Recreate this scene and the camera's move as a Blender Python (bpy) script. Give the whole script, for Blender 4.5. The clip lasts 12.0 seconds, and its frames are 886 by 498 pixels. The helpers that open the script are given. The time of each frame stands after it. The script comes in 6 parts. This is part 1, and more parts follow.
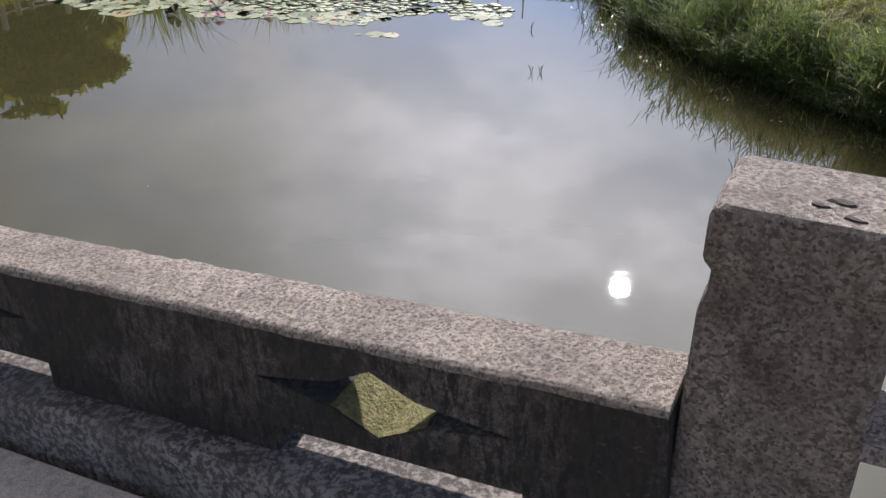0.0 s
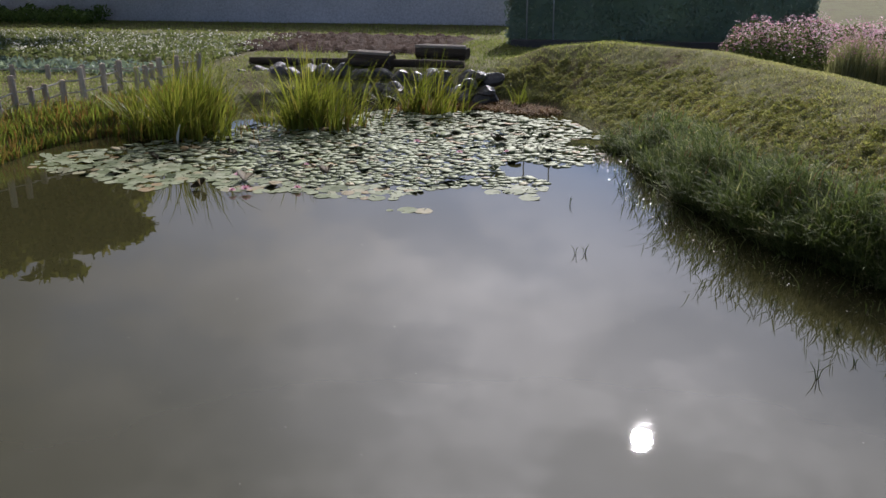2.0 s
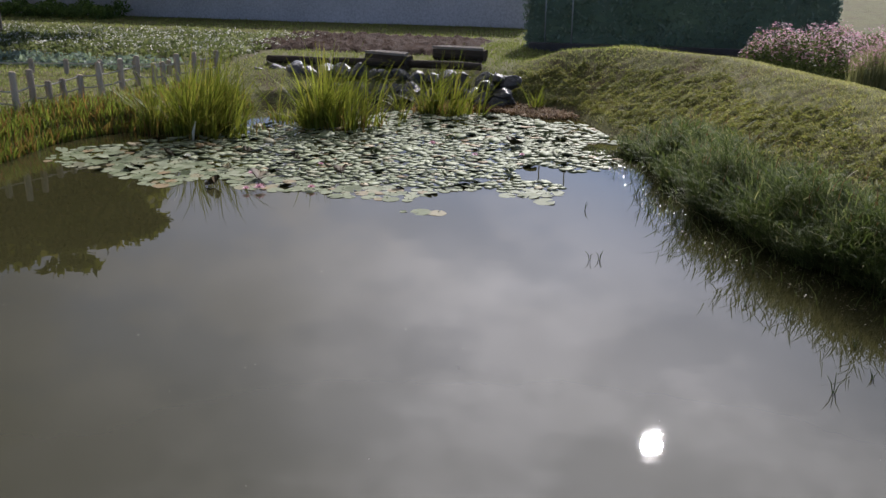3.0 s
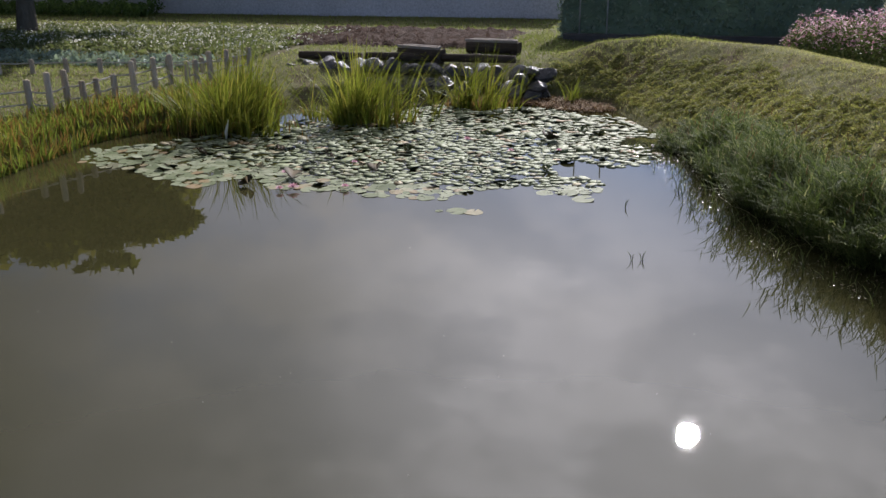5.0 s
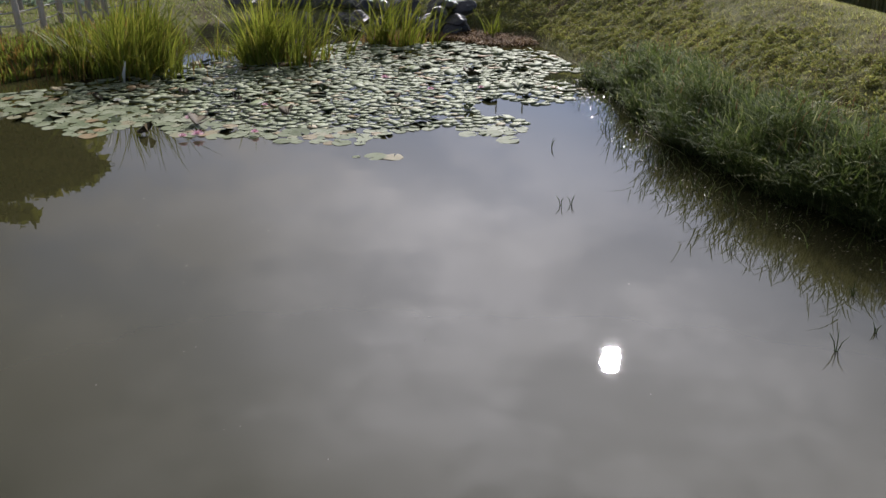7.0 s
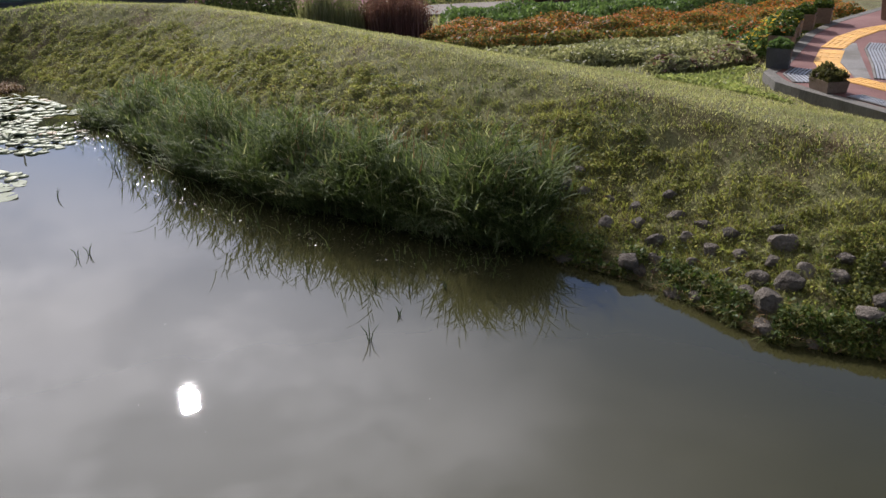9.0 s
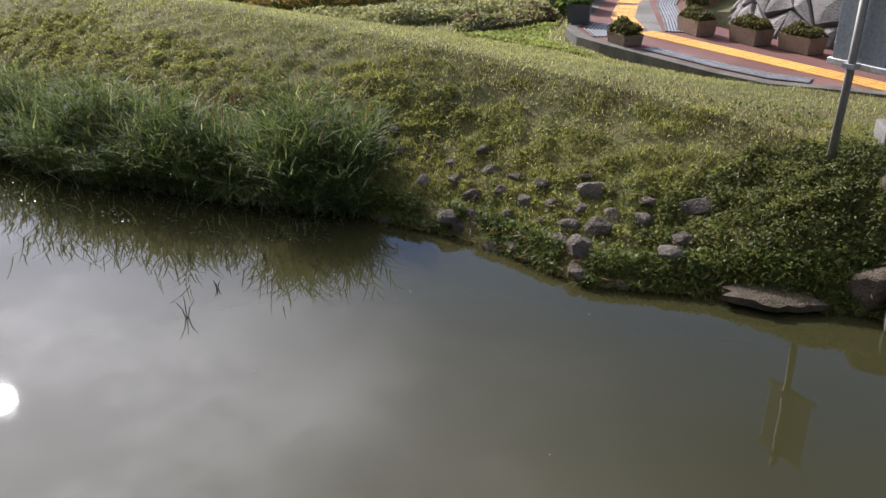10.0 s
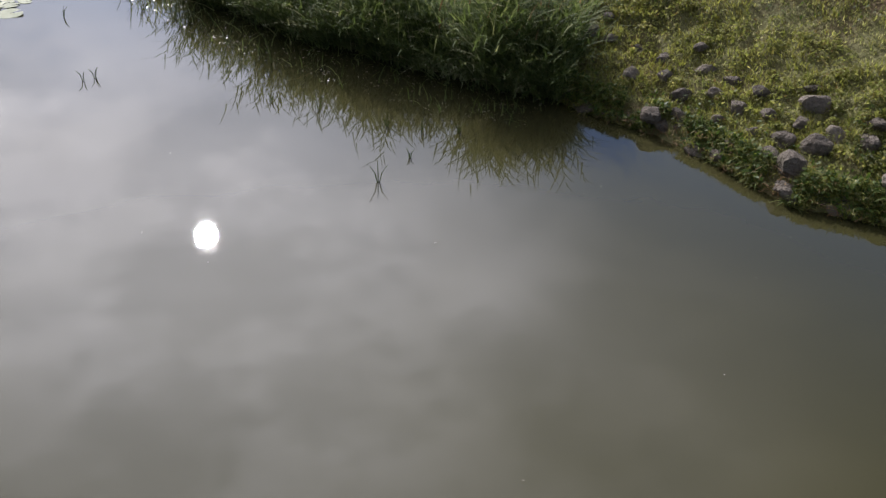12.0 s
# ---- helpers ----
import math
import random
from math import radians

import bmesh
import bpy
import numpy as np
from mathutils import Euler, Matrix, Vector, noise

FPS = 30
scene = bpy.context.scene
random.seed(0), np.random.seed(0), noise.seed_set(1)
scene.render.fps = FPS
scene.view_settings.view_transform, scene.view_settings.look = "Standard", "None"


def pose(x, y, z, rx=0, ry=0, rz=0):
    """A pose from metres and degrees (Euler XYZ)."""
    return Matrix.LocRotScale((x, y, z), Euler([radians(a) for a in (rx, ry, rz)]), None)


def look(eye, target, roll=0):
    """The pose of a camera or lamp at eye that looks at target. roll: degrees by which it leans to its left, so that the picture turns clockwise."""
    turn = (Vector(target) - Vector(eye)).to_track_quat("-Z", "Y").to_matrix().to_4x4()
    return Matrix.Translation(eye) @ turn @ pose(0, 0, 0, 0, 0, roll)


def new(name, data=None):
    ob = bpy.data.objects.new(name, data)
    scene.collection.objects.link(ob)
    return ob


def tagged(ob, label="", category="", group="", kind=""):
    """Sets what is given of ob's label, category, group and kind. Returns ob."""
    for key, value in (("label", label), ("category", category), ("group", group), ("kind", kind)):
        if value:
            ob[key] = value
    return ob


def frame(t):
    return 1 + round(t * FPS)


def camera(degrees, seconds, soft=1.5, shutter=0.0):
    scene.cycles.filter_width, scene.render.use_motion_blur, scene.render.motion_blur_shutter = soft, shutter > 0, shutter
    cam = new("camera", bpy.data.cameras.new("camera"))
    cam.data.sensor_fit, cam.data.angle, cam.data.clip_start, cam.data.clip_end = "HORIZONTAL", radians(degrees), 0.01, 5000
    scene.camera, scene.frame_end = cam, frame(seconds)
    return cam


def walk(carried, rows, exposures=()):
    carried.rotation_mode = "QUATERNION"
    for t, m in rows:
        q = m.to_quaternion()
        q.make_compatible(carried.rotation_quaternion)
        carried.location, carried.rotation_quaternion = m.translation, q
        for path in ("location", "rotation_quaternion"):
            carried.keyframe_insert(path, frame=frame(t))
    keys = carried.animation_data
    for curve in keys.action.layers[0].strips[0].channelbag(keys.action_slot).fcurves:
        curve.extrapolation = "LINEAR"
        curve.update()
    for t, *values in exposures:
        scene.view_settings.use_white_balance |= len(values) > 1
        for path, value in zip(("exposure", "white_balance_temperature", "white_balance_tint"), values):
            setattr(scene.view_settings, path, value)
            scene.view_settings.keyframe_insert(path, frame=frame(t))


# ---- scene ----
cam = camera(53.72, 12.0, soft=1.5)
walk(cam, [
    (0.0, pose(0.000, 0.000, 2.533, 61.50, 0.01, 13.23)),
    (0.5, pose(-0.096, 0.223, 2.532, 64.60, -0.80, 11.23)),
    (1.0, pose(-0.176, 0.398, 2.580, 67.95, 0.72, 15.21)),
    (1.5, pose(-0.272, 0.574, 2.611, 68.73, 1.11, 14.01)),
    (2.0, pose(-0.344, 0.670, 2.610, 71.14, 0.42, 14.33)),
    (2.5, pose(-0.361, 0.738, 2.600, 70.92, 0.27, 15.84)),
    (3.0, pose(-0.358, 0.727, 2.605, 71.23, -0.48, 15.55)),
    (3.2, pose(-0.362, 0.740, 2.592, 71.57, -0.39, 15.99)),
    (4.8, pose(-0.500, 0.968, 2.609, 70.57, 0.17, 16.04)),
    (5.0, pose(-0.452, 0.912, 2.627, 70.67, 0.63, 17.43)),
    (5.5, pose(-0.504, 1.136, 2.580, 67.97, 0.33, 15.75)),
    (6.0, pose(-0.587, 1.277, 2.584, 67.86, -0.24, 12.67)),
    (6.5, pose(-0.596, 1.320, 2.578, 67.21, 1.11, 14.36)),
    (6.7, pose(-0.584, 1.351, 2.577, 66.19, 0.98, 13.87)),
    (8.3, pose(-0.429, 1.435, 2.530, 69.42, 0.81, -6.19)),
    (8.5, pose(-0.430, 1.465, 2.549, 69.12, 0.80, -10.36)),
    (9.0, pose(-0.388, 1.453, 2.544, 67.91, 0.64, -18.95)),
    (9.5, pose(-0.351, 1.479, 2.514, 66.99, 0.07, -26.43)),
    (10.0, pose(-0.320, 1.473, 2.503, 65.59, -0.30, -30.77)),
    (10.5, pose(-0.304, 1.464, 2.498, 64.69, -0.50, -32.10)),
    (11.0, pose(-0.266, 1.466, 2.484, 62.60, -1.07, -28.47)),
    (11.5, pose(-0.280, 1.507, 2.462, 60.81, -1.39, -22.72)),
    (12.0, pose(-0.322, 1.545, 2.447, 58.12, -1.77, -16.54)),
], exposures=[(t, e + 0.25, 6050.0, 17.5) for t, e in (
    (0.0, 0.58), (0.5, 0.13), (1.0, -0.08), (1.5, 0.02), (2.0, -0.05), (5.5, 0.02), (6.0, -0.22), (6.5, -0.08), (6.7, -0.05), (8.3, -0.16), (8.5, -0.08), (9.0, 0.24), (9.5, 0.45), (10.0, 0.55), (10.5, 1.04), (11.0, 0.58), (11.5, 0.33), (12.0, 0.43))])

# ---- sky, sun, exposure ----
SUN_EL, SUN_AZ = radians(30.32), 0.0          # the sun stands over +y

world = bpy.data.worlds.new("sky")
scene.world = world
world.use_nodes = True
wt = world.node_tree
wt.nodes.clear()


def wn(kind, **values):
    n = wt.nodes.new(kind)
    for k, v in values.items():
        n.inputs[k].default_value = v
    return n


w_out = wn("ShaderNodeOutputWorld")
w_bg = wn("ShaderNodeBackground", Strength=1.0)
sky = wn("ShaderNodeTexSky")
sky.sky_type, sky.sun_disc = "NISHITA", False
sky.sun_elevation, sky.sun_rotation = SUN_EL, SUN_AZ
sky.air_density, sky.dust_density, sky.ozone_density = 0.8, 0.0, 5.0
sky_gain = wn("ShaderNodeVectorMath")
sky_gain.operation = "SCALE"
sky_gain.inputs["Scale"].default_value = 0.11
w_co = wn("ShaderNodeTexCoord")
w_map = wn("ShaderNodeMapping")
w_map.inputs["Scale"].default_value = (1.0, 1.0, 2.0)
w_map.inputs["Location"].default_value = (-1.3, 0.9, -2.2)
w_noise = wn("ShaderNodeTexNoise", Scale=5.477, Detail=8.0, Roughness=0.6)
w_ramp = wn("ShaderNodeValToRGB")
w_ramp.color_ramp.elements[0].position, w_ramp.color_ramp.elements[1].position = 0.43, 0.57
w_ramp.color_ramp.elements[0].color = (0.78, 0.78, 0.78, 1)
w_shade = wn("ShaderNodeTexNoise", Scale=4.5, Detail=6.0, Roughness=0.55)
w_tone = wn("ShaderNodeValToRGB")
w_tone.color_ramp.elements[0].position, w_tone.color_ramp.elements[1].position = 0.35, 0.68
w_tone.color_ramp.elements[0].color, w_tone.color_ramp.elements[1].color = (1.02, 1.0, 1.0, 1), (1.34, 1.31, 1.30, 1)
# thin cloud is brighter towards the sun
w_dot = wn("ShaderNodeVectorMath")
w_dot.operation = "DOT_PRODUCT"
w_dot.inputs[1].default_value = (0.0, math.cos(SUN_EL), math.sin(SUN_EL))
w_halo = wn("ShaderNodeMapRange")
w_halo.inputs["From Min"].default_value, w_halo.inputs["From Max"].default_value = 0.70, 1.0
w_halo.inputs["To Min"].default_value, w_halo.inputs["To Max"].default_value = 0.19, 1.75
w_sep = wn("ShaderNodeSeparateXYZ")
# and duller low down, where it is seen through more haze
w_low = wn("ShaderNodeMapRange")
w_low.inputs["From Min"].default_value, w_low.inputs["From Max"].default_value = 0.15, 0.58
w_low.inputs["To Min"].default_value, w_low.inputs["To Max"].default_value = 0.42, 1.12
# the bright aureole close round the sun
w_glow = wn("ShaderNodeMapRange")
w_glow.inputs["From Min"].default_value, w_glow.inputs["From Max"].default_value = 0.89, 1.0
w_glow.inputs["To Min"].default_value, w_glow.inputs["To Max"].default_value = 0.0, 1.55
w_glow.interpolation_type = "SMOOTHSTEP"
# the cover breaks up towards the horizon and off to +x, where blue shows
w_edge = wn("ShaderNodeVectorMath")
w_edge.operation = "DOT_PRODUCT"
w_edge.inputs[1].default_value = (-0.42, 0.0, 1.0)
w_thin = wn("ShaderNodeMapRange")
w_thin.inputs["From Min"].default_value, w_thin.inputs["From Max"].default_value = 0.22, 0.45
w_thin.inputs["To Min"].default_value, w_thin.inputs["To Max"].default_value = 0.10, 1.0
w_cover = wn("ShaderNodeMath")
w_cover.operation = "MULTIPLY"
w_sum = wn("ShaderNodeMath")
w_both = wn("ShaderNodeMath")
w_both.operation = "MULTIPLY"
w_cloud = wn("ShaderNodeVectorMath")
w_cloud.operation = "SCALE"
w_mix = wn("ShaderNodeMix")
w_mix.data_type = "RGBA"
for a, b in ((w_co.outputs["Generated"], w_map.inputs["Vector"]), (w_map.outputs[0], w_noise.inputs["Vector"]),
             (w_map.outputs[0], w_shade.inputs["Vector"]), (w_noise.outputs[0], w_ramp.inputs[0]),
             (w_shade.outputs[0], w_tone.inputs[0]), (w_co.outputs["Generated"], w_dot.inputs[0]),
             (w_dot.outputs["Value"], w_halo.inputs["Value"]), (w_tone.outputs[0], w_cloud.inputs[0]),
             (w_co.outputs["Generated"], w_sep.inputs[0]), (w_sep.outputs["Z"], w_low.inputs["Value"]),
             (w_dot.outputs["Value"], w_glow.inputs["Value"]), (w_halo.outputs[0], w_sum.inputs[0]), (w_glow.outputs[0], w_sum.inputs[1]),
             (w_sum.outputs[0], w_both.inputs[0]), (w_low.outputs[0], w_both.inputs[1]), (w_both.outputs[0], w_cloud.inputs["Scale"]), (sky.outputs[0], sky_gain.inputs[0]),
             (w_co.outputs["Generated"], w_edge.inputs[0]), (w_edge.outputs["Value"], w_thin.inputs["Value"]), (w_ramp.outputs[0], w_cover.inputs[0]), (w_thin.outputs[0], w_cover.inputs[1]),
             (w_cover.outputs[0], w_mix.inputs["Factor"]), (sky_gain.outputs[0], w_mix.inputs["A"]),
             (w_cloud.outputs[0], w_mix.inputs["B"]), (w_mix.outputs["Result"], w_bg.inputs["Color"]),
             (w_bg.outputs[0], w_out.inputs["Surface"])):
    wt.links.new(a, b)

sun = new("sun", bpy.data.lights.new("sun", "SUN"))
sun.data.energy, sun.data.angle, sun.data.color = 5.0, radians(1.2), (1.0, 0.94, 0.86)
sun.matrix_world = look((0, 60 * math.cos(SUN_EL), 60 * math.sin(SUN_EL)), (0, 0, 0))


# ---- materials ----
def nodes(name):
    m = bpy.data.materials.new(name)
    m.use_nodes = True
    t = m.node_tree
    return m, t, t.nodes["Principled BSDF"], t.nodes["Material Output"]


def ramp(t, source, stops):
    r = t.nodes.new("ShaderNodeValToRGB")
    e = r.color_ramp.elements
    while len(e) < len(stops):
        e.new(0.5)
    for k, (p, c) in enumerate(stops):
        e[k].position, e[k].color = p, (*c, 1)
    t.links.new(source, r.inputs[0])
    return r.outputs[0]


def noise_at(t, scale, detail=5.0, rough=0.55, co="Object", stretch=None):
    c = t.nodes.new("ShaderNodeTexCoord")
    n = t.nodes.new("ShaderNodeTexNoise")
    n.inputs["Scale"].default_value, n.inputs["Detail"].default_value, n.inputs["Roughness"].default_value = scale, detail, rough
    src = c.outputs[co]
    if stretch:
        mp = t.nodes.new("ShaderNodeMapping")
        mp.inputs["Scale"].default_value = stretch
        t.links.new(src, mp.inputs[0])
        src = mp.outputs[0]
    t.links.new(src, n.inputs["Vector"])
    return n.outputs[0]


def blend(t, a, b, fac, how="MIX"):
    m = t.nodes.new("ShaderNodeMix")
    m.data_type, m.blend_type = "RGBA", how
    for v, s in ((fac, "Factor"), (a, "A"), (b, "B")):
        if hasattr(v, "links"):
            t.links.new(v, m.inputs[s])
        else:
            m.inputs[s].default_value = v if s == "Factor" else (*v, 1)
    return m.outputs["Result"]


def bump(t, p, height, strength, distance):
    b = t.nodes.new("ShaderNodeBump")
    b.inputs["Strength"].default_value, b.inputs["Distance"].default_value = strength, distance
    t.links.new(height, b.inputs["Height"])
    t.links.new(b.outputs[0], p.inputs["Normal"])


def surface(name, dark, light, scale=6.0, fine=60.0, rough=0.85, relief=0.4, depth=0.01, metal=0.0, stain=None, stretch=None, own=0.0):
    """Two scales of colour, an optional stain colour, and relief from the fine scale. own: how far objects differ."""
    m, t, p, o = nodes(name)
    a = noise_at(t, scale, stretch=stretch)
    b = noise_at(t, fine, 4.0, 0.6, stretch=stretch)
    c = ramp(t, a, ((0.3, dark), (0.7, light)))
    mid = tuple((x + y) / 2 for x, y in zip(dark, light))
    f = ramp(t, b, ((0.3, tuple(x * 0.55 for x in mid)), (0.7, tuple(min(1, x * 1.45) for x in mid))))
    c = blend(t, c, f, 0.45)
    if stain:
        s = ramp(t, noise_at(t, scale * 0.45, 6.0, 0.65), ((0.5, (0, 0, 0)), (0.68, (1, 1, 1))))
        c = blend(t, c, stain, s)
    if own:
        info = t.nodes.new("ShaderNodeObjectInfo")
        g = ramp(t, info.outputs["Random"], ((0.0, (1 - own,) * 3), (1.0, (1 + own,) * 3)))
        c = blend(t, c, g, 1.0, "MULTIPLY")
    t.links.new(c, p.inputs["Base Color"])
    p.inputs["Roughness"].default_value, p.inputs["Metallic"].default_value = rough, metal
    p.inputs["Specular IOR Level"].default_value = 0.5 if rough < 0.85 else 0.12
    bump(t, p, b, relief, depth)
    return m


def foliage(name, stops, through_=0.45, rough=0.55, spec=0.12, tint=(1.1, 1.1, 0.8)):
    """Leaves and blades: colour differs from island to island; light passes through."""
    m, t, p, o = nodes(name)
    g = t.nodes.new("ShaderNodeNewGeometry")
    c = ramp(t, g.outputs["Random Per Island"], stops)
    big = ramp(t, noise_at(t, 0.9, 4.0, 0.6), ((0.3, (0.7, 0.72, 0.7)), (0.7, (1.25, 1.2, 1.1))))
    c = blend(t, c, big, 1.0, "MULTIPLY")
    t.links.new(c, p.inputs["Base Color"])
    p.inputs["Roughness"].default_value = rough
    p.inputs["Specular IOR Level"].default_value = spec
    tr = t.nodes.new("ShaderNodeBsdfTranslucent")
    t.links.new(blend(t, c, tint, 1.0, "MULTIPLY"), tr.inputs["Color"])
    mx = t.nodes.new("ShaderNodeMixShader")
    mx.inputs[0].default_value = through_
    t.links.new(p.outputs[0], mx.inputs[1])
    t.links.new(tr.outputs[0], mx.inputs[2])
    t.links.new(mx.outputs[0], o.inputs["Surface"])
    return m


M_GROUND = surface("lawn soil", (0.075, 0.075, 0.03), (0.16, 0.155, 0.065), 2.5, 45, 0.95, 0.7, 0.03, stain=(0.10, 0.075, 0.04))
M_LAWN = foliage("short lawn grass", ((0.0, (0.20, 0.16, 0.08)), (0.25, (0.245, 0.265, 0.11)), (0.7, (0.34, 0.355, 0.165)), (1.0, (0.47, 0.44, 0.28))), 0.55)
M_SLOPE = foliage("rough slope grass", ((0.0, (0.14, 0.105, 0.05)), (0.3, (0.145, 0.17, 0.05)), (0.8, (0.24, 0.265, 0.085)), (1.0, (0.38, 0.36, 0.17))), 0.55)
M_TALL = foliage("tall bank grass", ((0.0, (0.045, 0.066, 0.022)), (0.6, (0.098, 0.135, 0.045)), (0.93, (0.19, 0.23, 0.095)), (1.0, (0.42, 0.40, 0.25))), 0.36, 0.65, spec=0.10, tint=(1.15, 1.2, 0.8))
M_TIPS = foliage("pale grass tips", ((0.0, (0.09, 0.125, 0.05)), (0.6, (0.17, 0.215, 0.095)), (1.0, (0.32, 0.34, 0.20))), 0.45, 0.6)
M_REED = foliage("reed blades", ((0.0, (0.10, 0.11, 0.02)), (0.6, (0.16, 0.20, 0.03)), (1.0, (0.26, 0.24, 0.06))), 0.55, 0.45)
M_EDGE = foliage("water edge plants", ((0.0, (0.20, 0.11, 0.045)), (0.28, (0.21, 0.14, 0.05)), (0.42, (0.13, 0.18, 0.03)), (1.0, (0.22, 0.27, 0.055))), 0.5)
M_STONE = surface("bank stone", (0.07, 0.06, 0.049), (0.20, 0.172, 0.14), 7, 60, 0.9, 1.0, 0.03, own=0.3, stain=(0.06, 0.055, 0.035))
M_SLAB = surface("brown rock slab", (0.05, 0.04, 0.03), (0.17, 0.135, 0.10), 9, 60, 0.9, 1.0, 0.03, stain=(0.05, 0.05, 0.025))
M_ROCK = surface("dark garden rock", (0.02, 0.02, 0.022), (0.075, 0.072, 0.07), 3, 40, 0.38, 0.9, 0.03, own=0.2)
M_WOOD = surface("weathered post wood", (0.25, 0.20, 0.14), (0.50, 0.43, 0.34), 4, 50, 0.9, 0.6, 0.01, stretch=(6, 6, 1), own=0.2)


def water():
    m, t, p, o = nodes("murky pond water")
    c = ramp(t, noise_at(t, 0.35, 4.0), ((0.3, (0.029, 0.028, 0.011)), (0.7, (0.039, 0.037, 0.015))))
    t.links.new(c, p.inputs["Base Color"])
    p.inputs["Roughness"].default_value, p.inputs["IOR"].default_value = 0.011, 1.333
    b = blend(t, noise_at(t, 2.2, 3.0, 0.5), noise_at(t, 5.0, 2.0, 0.5, stretch=(0.5, 2.0, 1)), 0.16)
    bump(t, p, b, 0.05, 0.02)
    return m


M_WATER = water()


def granite(name, soil, algae=0.0, patches=0.0):
    """Speckled pinkish granite. soil: how far brown dirt covers it; algae: dark growth in blots and streaks; patches: large rusty-brown stains."""
    m, t, p, o = nodes(name)
    v = t.nodes.new("ShaderNodeTexVoronoi")
    v.inputs["Scale"].default_value = 210.0
    co = t.nodes.new("ShaderNodeTexCoord")
    t.links.new(co.outputs["Object"], v.inputs["Vector"])
    c = ramp(t, noise_at(t, 3.0, 6.0, 0.6), ((0.3, (0.36, 0.305, 0.255)), (0.7, (0.52, 0.45, 0.38))))
    sp = t.nodes.new("ShaderNodeSeparateColor")
    t.links.new(v.outputs["Color"], sp.inputs[0])
    g = ramp(t, sp.outputs[0], ((0.0, (0.34, 0.31, 0.29)), (0.45, (0.96, 0.93, 0.89)), (1.0, (1.6, 1.56, 1.5))))
    c = blend(t, c, g, 1.0, "MULTIPLY")
    s = ramp(t, noise_at(t, 4.0, 8.0, 0.75, stretch=(1, 1, 0.45)), ((0.43, (0, 0, 0)), (0.64, (soil,) * 3)))
    c = blend(t, c, (0.16, 0.12, 0.09), s)
    s = ramp(t, noise_at(t, 42, 6.0, 0.75, stretch=(1, 1, 0.5)), ((0.50, (0, 0, 0)), (0.66, (soil,) * 3)))
    c = blend(t, c, (0.10, 0.08, 0.065), s)
    s = ramp(t, noise_at(t, 65, 6.0, 0.7), ((0.57, (0, 0, 0)), (0.70, (0.6, 0.6, 0.6))))
    c = blend(t, c, (0.56, 0.52, 0.46), s)
    if patches:
        s = ramp(t, noise_at(t, 6.0, 7.0, 0.72, stretch=(1, 1, 0.6)), ((0.50, (0, 0, 0)), (0.66, (patches,) * 3)))
        c = blend(t, c, (0.11, 0.066, 0.045), s)
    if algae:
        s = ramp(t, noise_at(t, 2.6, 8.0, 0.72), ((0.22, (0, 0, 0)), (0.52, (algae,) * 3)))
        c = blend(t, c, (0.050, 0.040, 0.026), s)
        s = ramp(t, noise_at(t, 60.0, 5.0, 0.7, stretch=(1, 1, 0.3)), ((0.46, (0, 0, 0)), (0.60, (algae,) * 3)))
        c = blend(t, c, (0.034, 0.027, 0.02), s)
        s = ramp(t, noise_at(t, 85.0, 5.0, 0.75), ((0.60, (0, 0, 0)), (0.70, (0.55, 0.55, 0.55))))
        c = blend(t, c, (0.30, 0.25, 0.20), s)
    t.links.new(c, p.inputs["Base Color"])
    p.inputs["Roughness"].default_value = 0.92
    bump(t, p, noise_at(t, 85, 6, 0.85), 1.0, 0.04)
    return m


def lichened(name):
    """Dark damp stone mottled with pale lichen spots."""
    m, t, p, o = nodes(name)
    c = ramp(t, noise_at(t, 12.0, 6.0, 0.7), ((0.3, (0.09, 0.08, 0.07)), (0.7, (0.24, 0.205, 0.175))))
    s = ramp(t, noise_at(t, 55.0, 6.0, 0.75), ((0.47, (0, 0, 0)), (0.56, (1, 1, 1))))
    big = ramp(t, noise_at(t, 3.5, 4.0, 0.6), ((0.35, (0.35, 0.35, 0.35)), (0.6, (0.95, 0.95, 0.95))))
    c = blend(t, c, (0.60, 0.53, 0.46), blend(t, s, big, 1.0, "MULTIPLY"))
    t.links.new(c, p.inputs["Base Color"])
    p.inputs["Roughness"].default_value = 0.92
    bump(t, p, noise_at(t, 110, 6, 0.8), 1.0, 0.03)
    return m


M_GRANITE = granite("worn granite coping", 0.45)
M_POSTSTONE = granite("stained granite post", 0.5, 0.0, 0.7)
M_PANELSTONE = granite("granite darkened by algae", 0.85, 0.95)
M_PLINTH = lichened("lichen-mottled plinth stone")


# ---- small helpers ----
def thing(name, label, category, group="", kind="", at=(0, 0, 0), rz=0.0):
    ob = new(name)
    ob.location, ob.rotation_euler = at, (0, 0, rz)
    ob.empty_display_size = 0.1
    return tagged(ob, label, category, group, kind)


def mesh_ob(name, me, mat, parent=None, label="", smooth=False):
    ob = new(name, me)
    if mat and not me.materials:
        me.materials.append(mat)
    if parent:
        ob.parent = parent
    if smooth:
        me.polygons.foreach_set("use_smooth", [True] * len(me.polygons))
    return tagged(ob, label)


def part(name, bm, mat, parent=None, label="", smooth=False):
    me = bpy.data.meshes.new(name)
    bm.to_mesh(me)
    bm.free()
    return mesh_ob(name, me, mat, parent, label, smooth)


